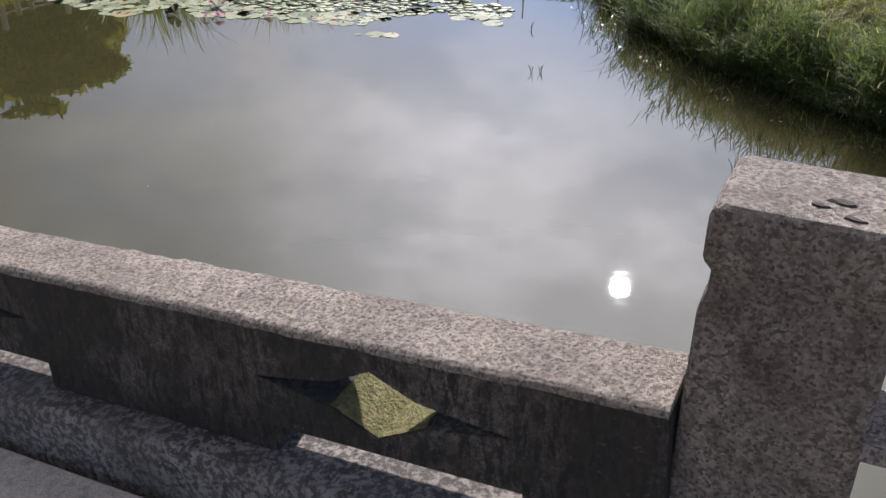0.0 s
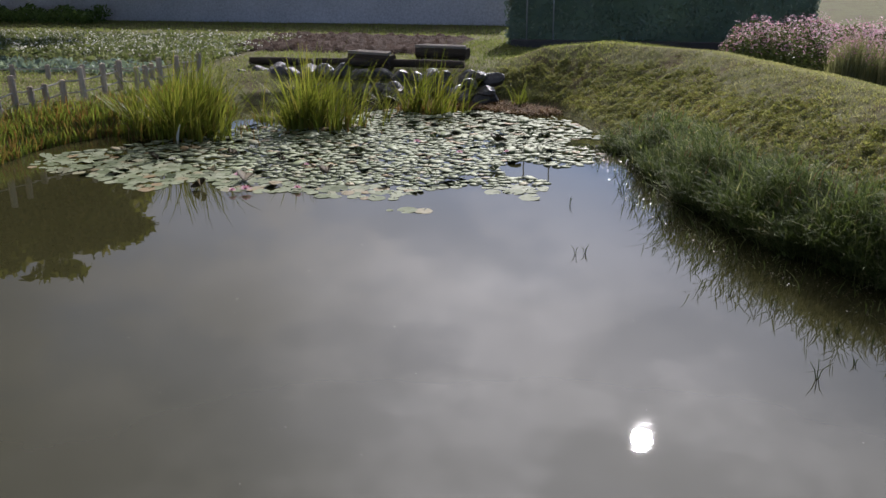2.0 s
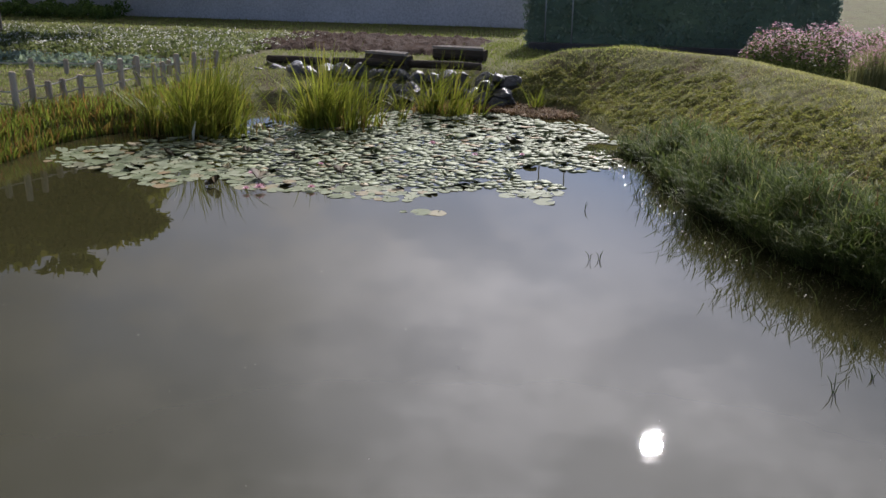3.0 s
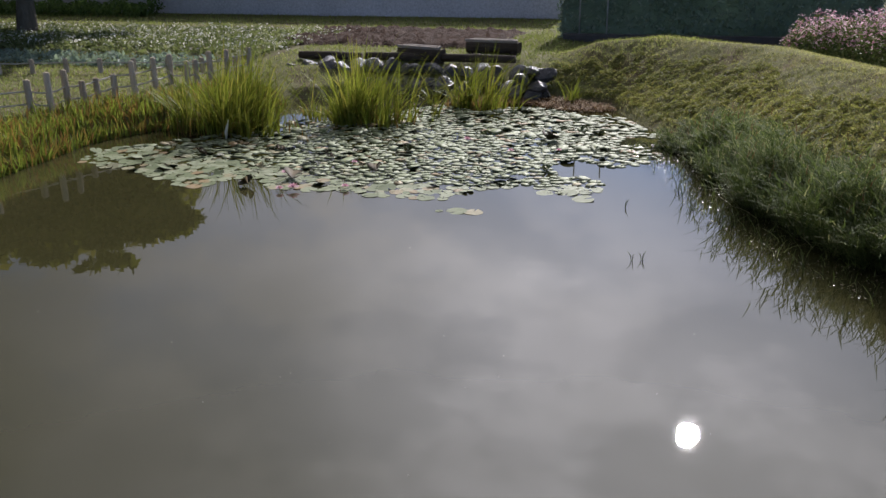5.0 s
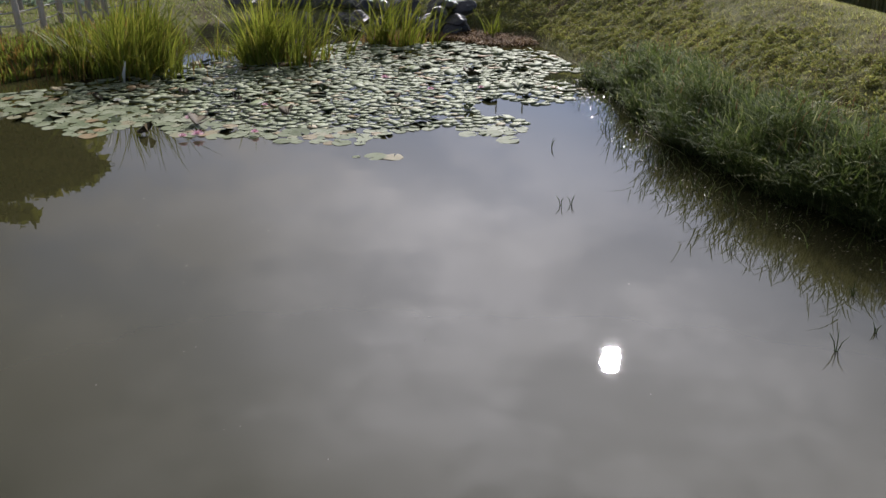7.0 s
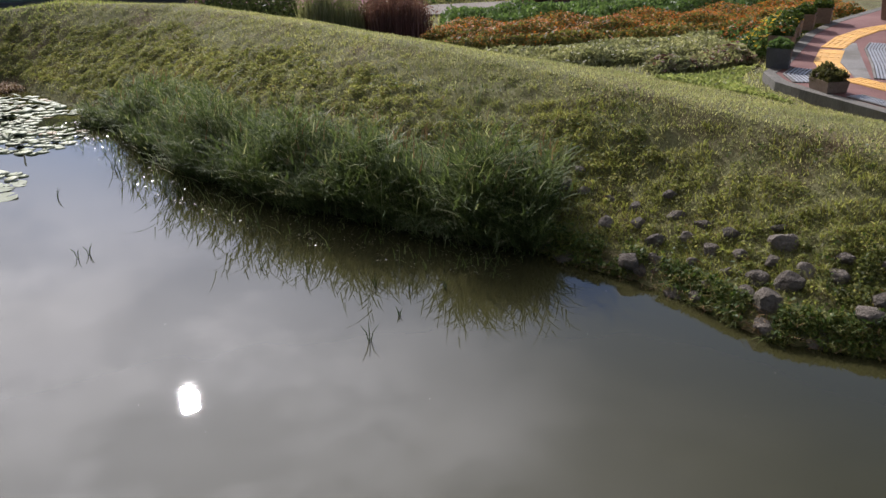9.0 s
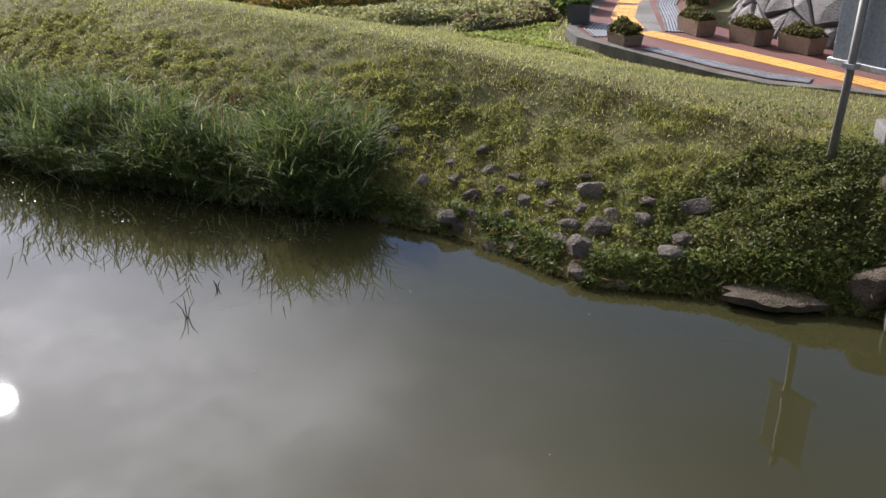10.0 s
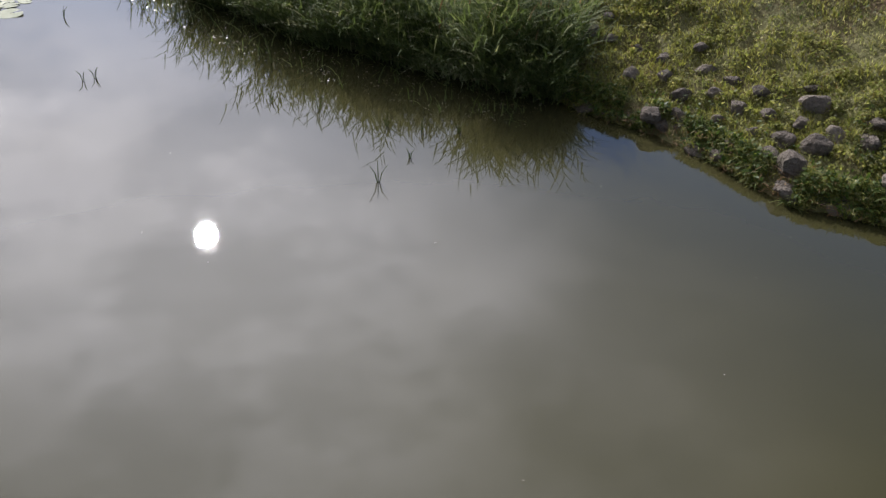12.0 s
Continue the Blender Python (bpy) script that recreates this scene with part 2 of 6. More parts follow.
def arrays(name, verts, faces, mat, parent=None, label="", smooth=False):
    """A mesh from an array of places and an array of triangles or quads."""
    me = bpy.data.meshes.new(name)
    k = faces.shape[1]
    me.vertices.add(len(verts))
    me.vertices.foreach_set("co", np.asarray(verts, np.float32).ravel())
    me.loops.add(faces.size)
    me.loops.foreach_set("vertex_index", np.asarray(faces, np.int32).ravel())
    me.polygons.add(len(faces))
    me.polygons.foreach_set("loop_start", np.arange(0, faces.size, k, dtype=np.int32))
    me.update(calc_edges=True)
    return mesh_ob(name, me, mat, parent, label, smooth)


def box(bm, x0, y0, z0, x1, y1, z1, m=None):
    r = bmesh.ops.create_cube(bm, size=1.0)
    mm = Matrix.Translation(((x0 + x1) / 2, (y0 + y1) / 2, (z0 + z1) / 2)) @ Matrix.Diagonal((x1 - x0, y1 - y0, z1 - z0, 1))
    bmesh.ops.transform(bm, matrix=(m @ mm) if m else mm, verts=r["verts"])
    return r["verts"]


def bevel(bm, w, n=2):
    bmesh.ops.bevel(bm, geom=bm.edges[:], offset=w, segments=n, profile=0.6, affect="EDGES")


def prism(bm, outline, z0, z1):
    lo = [bm.verts.new((x, y, z0)) for x, y in outline]
    hi = [bm.verts.new((x, y, z1)) for x, y in outline]
    bm.faces.new(lo[::-1])
    bm.faces.new(hi)
    n = len(outline)
    for i in range(n):
        bm.faces.new((lo[i], lo[(i + 1) % n], hi[(i + 1) % n], hi[i]))
    bmesh.ops.recalc_face_normals(bm, faces=bm.faces[:])


def blob(seed, sx, sy, sz, rough=0.25, sub=3, cuts=11):
    """A stone: a ball cut flat by random planes, then roughened, with a flat foot."""
    bm = bmesh.new()
    bmesh.ops.create_icosphere(bm, subdivisions=sub, radius=1.0)
    off = Vector((seed * 7.3, seed * 3.1, seed * 1.7))
    g = np.random.default_rng(seed)
    planes = [(Vector(g.normal(size=3)).normalized(), g.uniform(0.55, 0.85)) for _ in range(cuts)]
    for v in bm.verts:
        c = v.co.normalized() * (1.0 + rough * 0.6 * noise.noise(v.co * 1.3 + off))
        for n, d in planes:
            over = c.dot(n) - d
            if over > 0:
                c -= n * over * 0.9
        c += v.co * (0.05 * noise.noise(v.co * 4 + off) + 0.03 * noise.noise(v.co * 11 + off))
        v.co = Vector((c.x * sx, c.y * sy, max(c.z, -0.55) * sz))
    return bm


RNG = np.random.default_rng(7)


def blades(name, base, height, width, lean, mat, segs=2, parent=None, label="", way=None, spread=1.0, droop=0.35, each=None, curl=1.7):
    """Tapered, bent blades: base (n, 3), height, width, lean (n,), lean as a share of the height. way: mean azimuth."""
    n = len(base)
    az = RNG.uniform(-math.pi, math.pi, n) * spread + (way if way is not None else 0.0)
    if each is not None:
        az = each
    dx = np.stack([np.cos(az), np.sin(az), np.zeros(n)], 1)
    tw = az + math.pi / 2 + RNG.uniform(-0.9, 0.9, n)
    side = np.stack([np.cos(tw), np.sin(tw), np.zeros(n)], 1)
    rings, up = [], np.array([0, 0, 1.0])
    for k in range(segs + 1):
        s = k / segs
        c = base + up * (height * (s - droop * lean * s * s))[:, None] + dx * (height * lean * s ** curl)[:, None]
        if k < segs:
            w = (width * (1 - 0.75 * s) * 0.5)[:, None]
            rings += [c - side * w, c + side * w]
        else:
            rings.append(c)
    k = 2 * segs + 1
    verts = np.stack(rings, 1).reshape(-1, 3)
    tri = []
    for s in range(segs - 1):
        a = 2 * s
        tri += [(a, a + 1, a + 3), (a, a + 3, a + 2)]
    tri.append((2 * segs - 2, 2 * segs - 1, 2 * segs))
    faces = (np.arange(n)[:, None, None] * k + np.array(tri)[None]).reshape(-1, 3)
    return arrays(name, verts, faces, mat, parent, label)


def leaves(name, centre, size, mat, parent=None, label="", flat=0.0, tilt=0.4):
    """Small four-cornered leaves, folded at random, round the given centres (n, 3)."""
    n = len(centre)
    a = RNG.normal(size=(n, 3))
    a[:, 2] *= 1 - flat
    a /= np.linalg.norm(a, axis=1)[:, None]
    b = np.cross(a, RNG.normal(size=(n, 3)))
    if flat:
        b = np.cross(a, np.array([0, 0, 1.0]) + RNG.normal(size=(n, 3)) * tilt)
    b /= np.linalg.norm(b, axis=1)[:, None] + 1e-9
    s = (np.asarray(size) * RNG.uniform(0.6, 1.3, n))[:, None]
    verts = np.stack([centre - a * s, centre + b * s * 0.42, centre + a * s, centre - b * s * 0.42], 1).reshape(-1, 3)
    faces = np.arange(4 * n).reshape(n, 4)
    return arrays(name, verts, faces, mat, parent, label)


# ---- the lie of the land ----
# the waterline, round the pond
SHORE = np.array([(4.9, -7), (4.6, 2.6), (4.33, 3.83), (4.27, 4.06), (3.93, 4.41), (3.65, 4.75), (3.30, 5.03), (3.02, 5.26), (2.93, 5.6), (2.86, 5.98), (2.68, 6.40),
                  (2.41, 6.80), (2.27, 7.13), (1.95, 7.45),
                  (1.3, 8.15), (0.85, 8.7), (0.42, 9.4), (-0.05, 10.3), (-0.55, 11.75), (-1.0, 13.2), (-1.85, 14.95), (-2.2, 15.6),
                  (-3.2, 16.2), (-5.2, 16.2), (-6.6, 16.0), (-7.6, 15.0), (-7.9, 13.6), (-8.3, 12.3), (-8.75, 11.7), (-8.95, 11.0),
                  (-8.85, 10.2), (-8.75, 9.2), (-8.8, 6), (-9, -7)])
# the crest of the grassy dyke: x, y, height
CREST = np.array([(-3.6, 18.0, 0.55), (-2.7, 17.6, 0.84), (-1.5, 17.5, 0.965), (0.2, 16.0, 0.99), (1.3, 13.8, 1.0), (2.4, 11.2, 0.98),
                  (3.2, 9.5, 0.94), (3.9, 8.0, 0.87), (4.4, 6.9, 0.78), (4.9, 5.4, 0.69), (5.3, 4.2, 0.66), (5.6, 2.0, 0.66), (6.2, -7, 0.66)])


def along(line, x, y, closed=False):
    """Distance to a polyline, the side of it, and the share along the nearest stretch."""
    best = np.full(x.shape, 1e9)
    side = np.zeros(x.shape)
    val = np.zeros(x.shape)
    n = len(line)
    for i in range(n if closed else n - 1):
        a, b = line[i], line[(i + 1) % n]
        ex, ey = b[0] - a[0], b[1] - a[1]
        s = np.clip(((x - a[0]) * ex + (y - a[1]) * ey) / (ex * ex + ey * ey), 0, 1)
        qx, qy = x - a[0] - s * ex, y - a[1] - s * ey
        d = np.hypot(qx, qy)
        near = d < best
        best = np.where(near, d, best)
        side = np.where(near, np.sign(ex * qy - ey * qx), side)
        if line.shape[1] > 2:
            val = np.where(near, a[2] + s * (b[2] - a[2]), val)
    return best, side, val


def inside(line, x, y):
    odd = np.zeros(x.shape, bool)
    n = len(line)
    for i in range(n):
        (ax, ay), (bx, by) = line[i][:2], line[(i + 1) % n][:2]
        if ay == by:
            continue
        odd ^= ((ay > y) != (by > y)) & (x < (bx - ax) * (y - ay) / (by - ay) + ax)
    return odd


def smooth(t):
    t = np.clip(t, 0, 1)
    return t * t * (3 - 2 * t)


def wobble(x, y):
    return (np.sin(x * 1.7 + 0.6 * np.sin(y * 1.3)) * np.cos(y * 1.9 + 0.8 * np.sin(x * 0.9))) * 0.5 + 0.5 * np.sin(x * 4.1 + y * 2.7) * np.cos(y * 4.7 - x * 1.2) * 0.5


def clods(x, y):
    a = np.sin(x * 11.3 + 1.9 * np.sin(y * 5.1)) * np.cos(y * 12.7 + 1.7 * np.sin(x * 4.3))
    b = np.sin(x * 19.1 + y * 7.7 + 1.3 * np.sin(y * 9.9)) * np.cos(y * 21.3 - x * 5.9)
    return 0.6 * a + 0.4 * b


def height(x, y):
    """The ground's height; the water lies at 0."""
    x, y = np.asarray(x, float), np.asarray(y, float)
    dw, _, _ = along(SHORE, x, y, True)
    wet = inside(SHORE, x, y)
    dr, side, zr = along(CREST, x, y)
    pondward = side < 0
    t = dw / (dw + dr + 1e-6)
    back = 0.48 + 0.05 * (1 - smooth((y - 9.5) / 1.5)) + 0.145 * smooth((7.6 - y) / 1.4) + 0.06 * smooth((y - 8.2) / 0.5) * (1 - smooth((y - 9.3) / 1.0))
    lip = 0.05
    bank = lip * smooth(dw / 0.10) + (zr - lip) * (1 - (1 - np.clip(t, 0, 1)) ** (1.08 - 0.28 * smooth((8.0 - y) / 0.7) + 1.1 * smooth((5.3 - y) / 0.7)))
    rear = back + (zr - back) * (1 - smooth(dr / 2.4))
    mound = np.where(pondward, bank, rear)
    lo = 0.40 + 0.15 * smooth((y - 15.5) / 2.0)
    left = lo * (0.45 * smooth(dw / 0.18) + 0.55 * smooth(dw / 1.1))
    m = smooth((x + 4.4) / 1.6)
    z = left * (1 - m) + mound * m + 0.02 * wobble(x, y) * np.clip(dw, 0, 1) + np.where(pondward, 0.034, 0.008) * m * clods(x, y) * np.clip(dw / 0.5, 0, 1) * smooth((1.15 - t) / 0.5)
    return np.where(wet, -0.65 * smooth(dw / 0.9) - 0.01, z)


def spread(a, b, step, far):
    core = np.arange(a, b + step / 2, step)
    out, d, s = [], 0.0, step
    while d < far:
        s *= 1.45
        d += s
        out.append(d)
    out = np.array(out)
    return np.concatenate([a - out[::-1], core, b + out])


gx, gy = spread(-12, 9, 0.075, 900), spread(-1, 19, 0.075, 900)
GX, GY = np.meshgrid(gx, gy)
GZ = height(GX, GY)
nx, ny = len(gx), len(gy)
idx = np.arange(nx * ny).reshape(ny, nx)
quads = np.stack([idx[:-1, :-1], idx[:-1, 1:], idx[1:, 1:], idx[1:, :-1]], -1).reshape(-1, 4)
ground = arrays("ground", np.stack([GX, GY, GZ], -1).reshape(-1, 3), quads, M_GROUND, smooth=True)
tagged(ground, "mown grassy ground with banks sloping into a pond", "ground", kind="structure")

bm = bmesh.new()
bmesh.ops.create_grid(bm, x_segments=2, y_segments=2, size=1.0)
bmesh.ops.transform(bm, matrix=Matrix.Translation((-2, 4.6, 0)) @ Matrix.Diagonal((7.6, 12.0, 1, 1)), verts=bm.verts[:])
tagged(part("water", bm, M_WATER), "still murky olive-grey pond water mirroring the sky", "water", kind="structure")

# ---- more materials ----
M_CONCRETE = surface("grey concrete", (0.125, 0.12, 0.11), (0.24, 0.23, 0.21), 3, 60, 0.9, 0.5, 0.008, stain=(0.13, 0.12, 0.10))
M_PLASTER = surface("pale rendered wall", (0.38, 0.375, 0.40), (0.50, 0.49, 0.52), 0.8, 18, 0.9, 0.3, 0.01)
M_BRICKRED = surface("red resin path", (0.115, 0.057, 0.047), (0.165, 0.084, 0.071), 1.2, 80, 0.85, 0.4, 0.004, stain=(0.20, 0.11, 0.095))
M_YELLOW = surface("yellow guide tile", (0.52, 0.27, 0.04), (0.66, 0.37, 0.075), 5, 60, 0.7, 0.3, 0.003, own=0.12)
M_STEEL = surface("dull galvanised steel", (0.28, 0.29, 0.30), (0.46, 0.47, 0.48), 6, 90, 0.5, 0.25, 0.002, metal=0.6)
M_GRATE = surface("drain grating", (0.16, 0.165, 0.17), (0.30, 0.31, 0.32), 6, 90, 0.6, 0.25, 0.002, metal=0.3)
M_PANEL = surface("aluminium sign back", (0.30, 0.32, 0.34), (0.42, 0.44, 0.46), 2, 40, 0.5, 0.15, 0.002, metal=0.4)
M_WHITE = surface("white painted rail", (0.6, 0.58, 0.55), (0.8, 0.78, 0.75), 8, 60, 0.6, 0.2, 0.002, stain=(0.42, 0.38, 0.34))
M_TROUGH = surface("weathered timber trough", (0.15, 0.105, 0.075), (0.28, 0.21, 0.155), 4, 50, 0.9, 0.6, 0.006, own=0.2)
M_TROUGH_GREY = surface("dark grey pot", (0.05, 0.05, 0.05), (0.11, 0.11, 0.105), 5, 60, 0.8, 0.4, 0.004)
M_FACE = surface("split stone facing", (0.16, 0.15, 0.14), (0.30, 0.28, 0.26), 2.5, 40, 0.9, 0.9, 0.03, own=0.22, stain=(0.10, 0.095, 0.09))
M_MORTAR = surface("dark joint mortar", (0.04, 0.04, 0.038), (0.08, 0.078, 0.072), 5, 50, 0.95, 0.6, 0.01)
M_SOIL = surface("dug brown soil", (0.028, 0.018, 0.012), (0.085, 0.055, 0.04), 3, 30, 0.95, 1.0, 0.05)
M_KERB = surface("stained kerb concrete", (0.085, 0.08, 0.07), (0.18, 0.17, 0.145), 5, 60, 0.9, 0.6, 0.008, stain=(0.09, 0.08, 0.06), stretch=(1, 1, 0.3))
M_DECK = surface("worn deck concrete", (0.42, 0.365, 0.31), (0.62, 0.55, 0.48), 60, 160, 0.92, 0.8, 0.008, stain=(0.30, 0.27, 0.235))
M_MAST = surface("weathered sign pole", (0.13, 0.125, 0.11), (0.26, 0.25, 0.22), 8, 90, 0.6, 0.3, 0.002, metal=0.3)
M_EARTH = surface("dry trodden earth", (0.12, 0.105, 0.085), (0.22, 0.195, 0.16), 2, 30, 0.95, 0.6, 0.02)
M_LOG = surface("old dark log", (0.035, 0.027, 0.02), (0.10, 0.08, 0.06), 3, 40, 0.9, 0.8, 0.015, stretch=(1, 8, 8))
M_PLANK = surface("bleached plank", (0.20, 0.17, 0.145), (0.36, 0.32, 0.27), 3, 40, 0.85, 0.5, 0.006, stretch=(1, 9, 9))
M_ROPE = surface("bleached rope", (0.26, 0.24, 0.2), (0.5, 0.47, 0.41), 20, 120, 0.95, 0.5, 0.004)
M_LITTER = foliage("dead floating plants", ((0.0, (0.10, 0.06, 0.035)), (0.5, (0.20, 0.12, 0.06)), (1.0, (0.28, 0.20, 0.11))), 0.25, 0.8)
M_TREE = foliage("tree leaves", ((0.0, (0.09, 0.10, 0.02)), (0.6, (0.14, 0.15, 0.03)), (1.0, (0.2, 0.18, 0.05))), 0.6)
M_BARK = surface("grey bark", (0.09, 0.075, 0.06), (0.2, 0.17, 0.14), 6, 40, 0.95, 0.9, 0.02, stretch=(3, 3, 0.6))
M_HEDGE = foliage("clipped hedge leaves", ((0.0, (0.15, 0.205, 0.185)), (0.7, (0.21, 0.275, 0.25)), (1.0, (0.28, 0.35, 0.30))), 0.4)
M_HERB = foliage("grey green bedding", ((0.0, (0.14, 0.15, 0.075)), (0.6, (0.25, 0.265, 0.14)), (1.0, (0.36, 0.35, 0.22))), 0.45)
M_GREEN = foliage("fresh green bedding", ((0.0, (0.055, 0.095, 0.03)), (0.6, (0.095, 0.155, 0.05)), (1.0, (0.15, 0.215, 0.08))), 0.45)
M_BOX = foliage("planter shrub leaves", ((0.0, (0.06, 0.06, 0.025)), (0.6, (0.115, 0.12, 0.045)), (1.0, (0.20, 0.17, 0.08))), 0.4)
M_FIELD = foliage("field plants", ((0.0, (0.09, 0.11, 0.045)), (0.6, (0.16, 0.195, 0.085)), (1.0, (0.25, 0.27, 0.16))), 0.45)
M_MARI = foliage("marigold leaves", ((0.0, (0.085, 0.085, 0.03)), (0.6, (0.15, 0.15, 0.045)), (1.0, (0.24, 0.21, 0.07))), 0.45)
M_COSMOS = foliage("feathery cosmos leaves", ((0.0, (0.05, 0.075, 0.03)), (0.6, (0.10, 0.14, 0.05)), (1.0, (0.17, 0.20, 0.09))), 0.4)
M_DARKRED = foliage("dark red stems", ((0.0, (0.09, 0.05, 0.04)), (0.7, (0.19, 0.095, 0.085)), (1.0, (0.28, 0.17, 0.14))), 0.3)
M_ORANGE = foliage("orange petals", ((0.0, (0.30, 0.09, 0.014)), (0.6, (0.44, 0.155, 0.022)), (1.0, (0.48, 0.24, 0.035))), 0.4, tint=(1.15, 1.1, 1.1))
M_YELLOWF = foliage("yellow petals", ((0.0, (0.45, 0.28, 0.015)), (1.0, (0.65, 0.48, 0.04))), 0.4, tint=(1.15, 1.1, 1.1))
M_PINKF = foliage("pink petals", ((0.0, (0.44, 0.20, 0.31)), (0.6, (0.58, 0.34, 0.44)), (1.0, (0.70, 0.54, 0.60))), 0.4, tint=(1.15, 1.1, 1.1))
M_WHITEF = foliage("white petals", ((0.0, (0.45, 0.47, 0.42)), (1.0, (0.75, 0.76, 0.72))), 0.35, tint=(1.15, 1.1, 1.1))
M_CREEP = foliage("creeping slope weeds", ((0.0, (0.16, 0.105, 0.05)), (0.2, (0.135, 0.15, 0.045)), (0.7, (0.235, 0.265, 0.075)), (1.0, (0.38, 0.36, 0.15))), 0.5)
# dark green weeds, darkened further: the steep bank's shade is in their colour
M_SHADEWEED = foliage("dark bank weeds with painted shade", ((0.0, (0.045, 0.05, 0.02)), (0.35, (0.075, 0.095, 0.03)), (0.8, (0.135, 0.15, 0.045)), (1.0, (0.25, 0.24, 0.09))), 0.4)
M_WEED = foliage("broad weed leaves", ((0.0, (0.03, 0.055, 0.015)), (0.5, (0.06, 0.10, 0.02)), (1.0, (0.12, 0.14, 0.035))), 0.35)


M_GREENLAWN = foliage("watered lawn grass", ((0.0, (0.15, 0.17, 0.06)), (0.6, (0.19, 0.24, 0.08)), (1.0, (0.28, 0.29, 0.13))), 0.55)
M_BANK = foliage("bank tuft grass", ((0.0, (0.17, 0.14, 0.05)), (0.5, (0.20, 0.235, 0.05)), (1.0, (0.32, 0.32, 0.10))), 0.5)


def pad_material():
    m, t, p, o = nodes("water lily leaf")
    g = t.nodes.new("ShaderNodeNewGeometry")
    i = t.nodes.new("ShaderNodeObjectInfo")
    add = t.nodes.new("ShaderNodeMath")
    add.operation = "ADD"
    fr = t.nodes.new("ShaderNodeMath")
    fr.operation = "FRACT"
    t.links.new(g.outputs["Random Per Island"], add.inputs[0])
    t.links.new(i.outputs["Random"], add.inputs[1])
    t.links.new(add.outputs[0], fr.inputs[0])
    c = ramp(t, fr.outputs[0], ((0.0, (0.10, 0.125, 0.055)), (0.5, (0.16, 0.185, 0.10)), (0.88, (0.23, 0.25, 0.16)), (1.0, (0.22, 0.15, 0.07))))
    f = ramp(t, noise_at(t, 30, 4), ((0.3, (0.7, 0.72, 0.7)), (0.7, (1.2, 1.2, 1.15))))
    c = blend(t, c, f, 1.0, "MULTIPLY")
    t.links.new(c, p.inputs["Base Color"])
    p.inputs["Roughness"].default_value, p.inputs["Specular IOR Level"].default_value = 0.62, 0.12
    bump(t, p, noise_at(t, 45, 3), 0.2, 0.006)
    return m


M_PAD = pad_material()


def path_tube(name, pts, r, mat, parent=None, sides=6, label=""):
    """A round bar through the given points."""
    verts, faces = [], []
    n = len(pts)
    for k, q in enumerate(pts):
        q = Vector(q)
        d = (Vector(pts[min(k + 1, n - 1)]) - Vector(pts[max(k - 1, 0)])).normalized()
        a = d.cross(Vector((0, 0, 1)) if abs(d.z) < 0.9 else Vector((1, 0, 0))).normalized()
        b = d.cross(a)
        rr = r[k] if hasattr(r, "__len__") else r
        for s in range(sides):
            w = 2 * math.pi * s / sides
            verts.append(q + (a * math.cos(w) + b * math.sin(w)) * rr)
    for k in range(n - 1):
        for s in range(sides):
            a, b = k * sides + s, k * sides + (s + 1) % sides
            faces.append((a, b, b + sides, a + sides))
    me = bpy.data.meshes.new(name)
    me.from_pydata(verts, [], faces + [tuple(range(sides))[::-1], tuple(range((n - 1) * sides, n * sides))])
    return mesh_ob(name, me, mat, parent, label, smooth=sides > 5)


# ---- the stone bridge with its parapet ----
# the parapet runs along U, climbing a little; N points over the water
U_AZ, SLOPE = math.atan2(-0.312, 1.288), math.radians(5.2)
BR = Matrix.Translation((0.1, 1.09, 1.716)) @ Matrix.Rotation(U_AZ, 4, "Z") @ Matrix.Rotation(-SLOPE, 4, "Y") @ Matrix.Translation((0, -0.035, 0))


def in_bridge(bm):
    bmesh.ops.transform(bm, matrix=BR, verts=bm.verts[:])
    return bm


def roughen(bm, cuts, amount, scale):
    """Cut the faces finer and wear them with noise."""
    bmesh.ops.subdivide_edges(bm, edges=bm.edges[:], cuts=cuts, use_grid_fill=True)
    for v in bm.verts:
        v.co += Vector((noise.noise(v.co * scale), noise.noise(v.co * scale + Vector((9, 2, 4))), noise.noise(v.co * scale + Vector((3, 8, 1))))) * amount


def rail_beam(x0, x1):
    bm = bmesh.new()
    n = max(4, int((x1 - x0) / 0.03))
    prof = [(0.0, -0.015), (0.0, -0.010), (0.004, -0.004), (0.012, 0.0), (0.06, 0.002), (0.12, 0.002), (0.158, 0.0), (0.166, -0.004), (0.17, -0.010), (0.17, -0.015)]
    rings = []
    for k in range(n + 1):
        x = x0 + (x1 - x0) * k / n
        ring = []
        for y, z in prof:
            w = noise.noise(Vector((x * 9, y * 30, z * 30))) * 0.0015 + noise.noise(Vector((x * 40, y * 60, z * 60))) * 0.003
            ring.append(bm.verts.new((x, y + w, z + w)))
        rings.append(ring)
    m = len(prof)
    for a, b in zip(rings, rings[1:]):
        for i in range(m):
            bm.faces.new((a[i], a[(i + 1) % m], b[(i + 1) % m], b[i]))
    bm.faces.new(rings[0])
    bm.faces.new(rings[-1][::-1])
    bmesh.ops.recalc_face_normals(bm, faces=bm.faces[:])
    return in_bridge(bm)


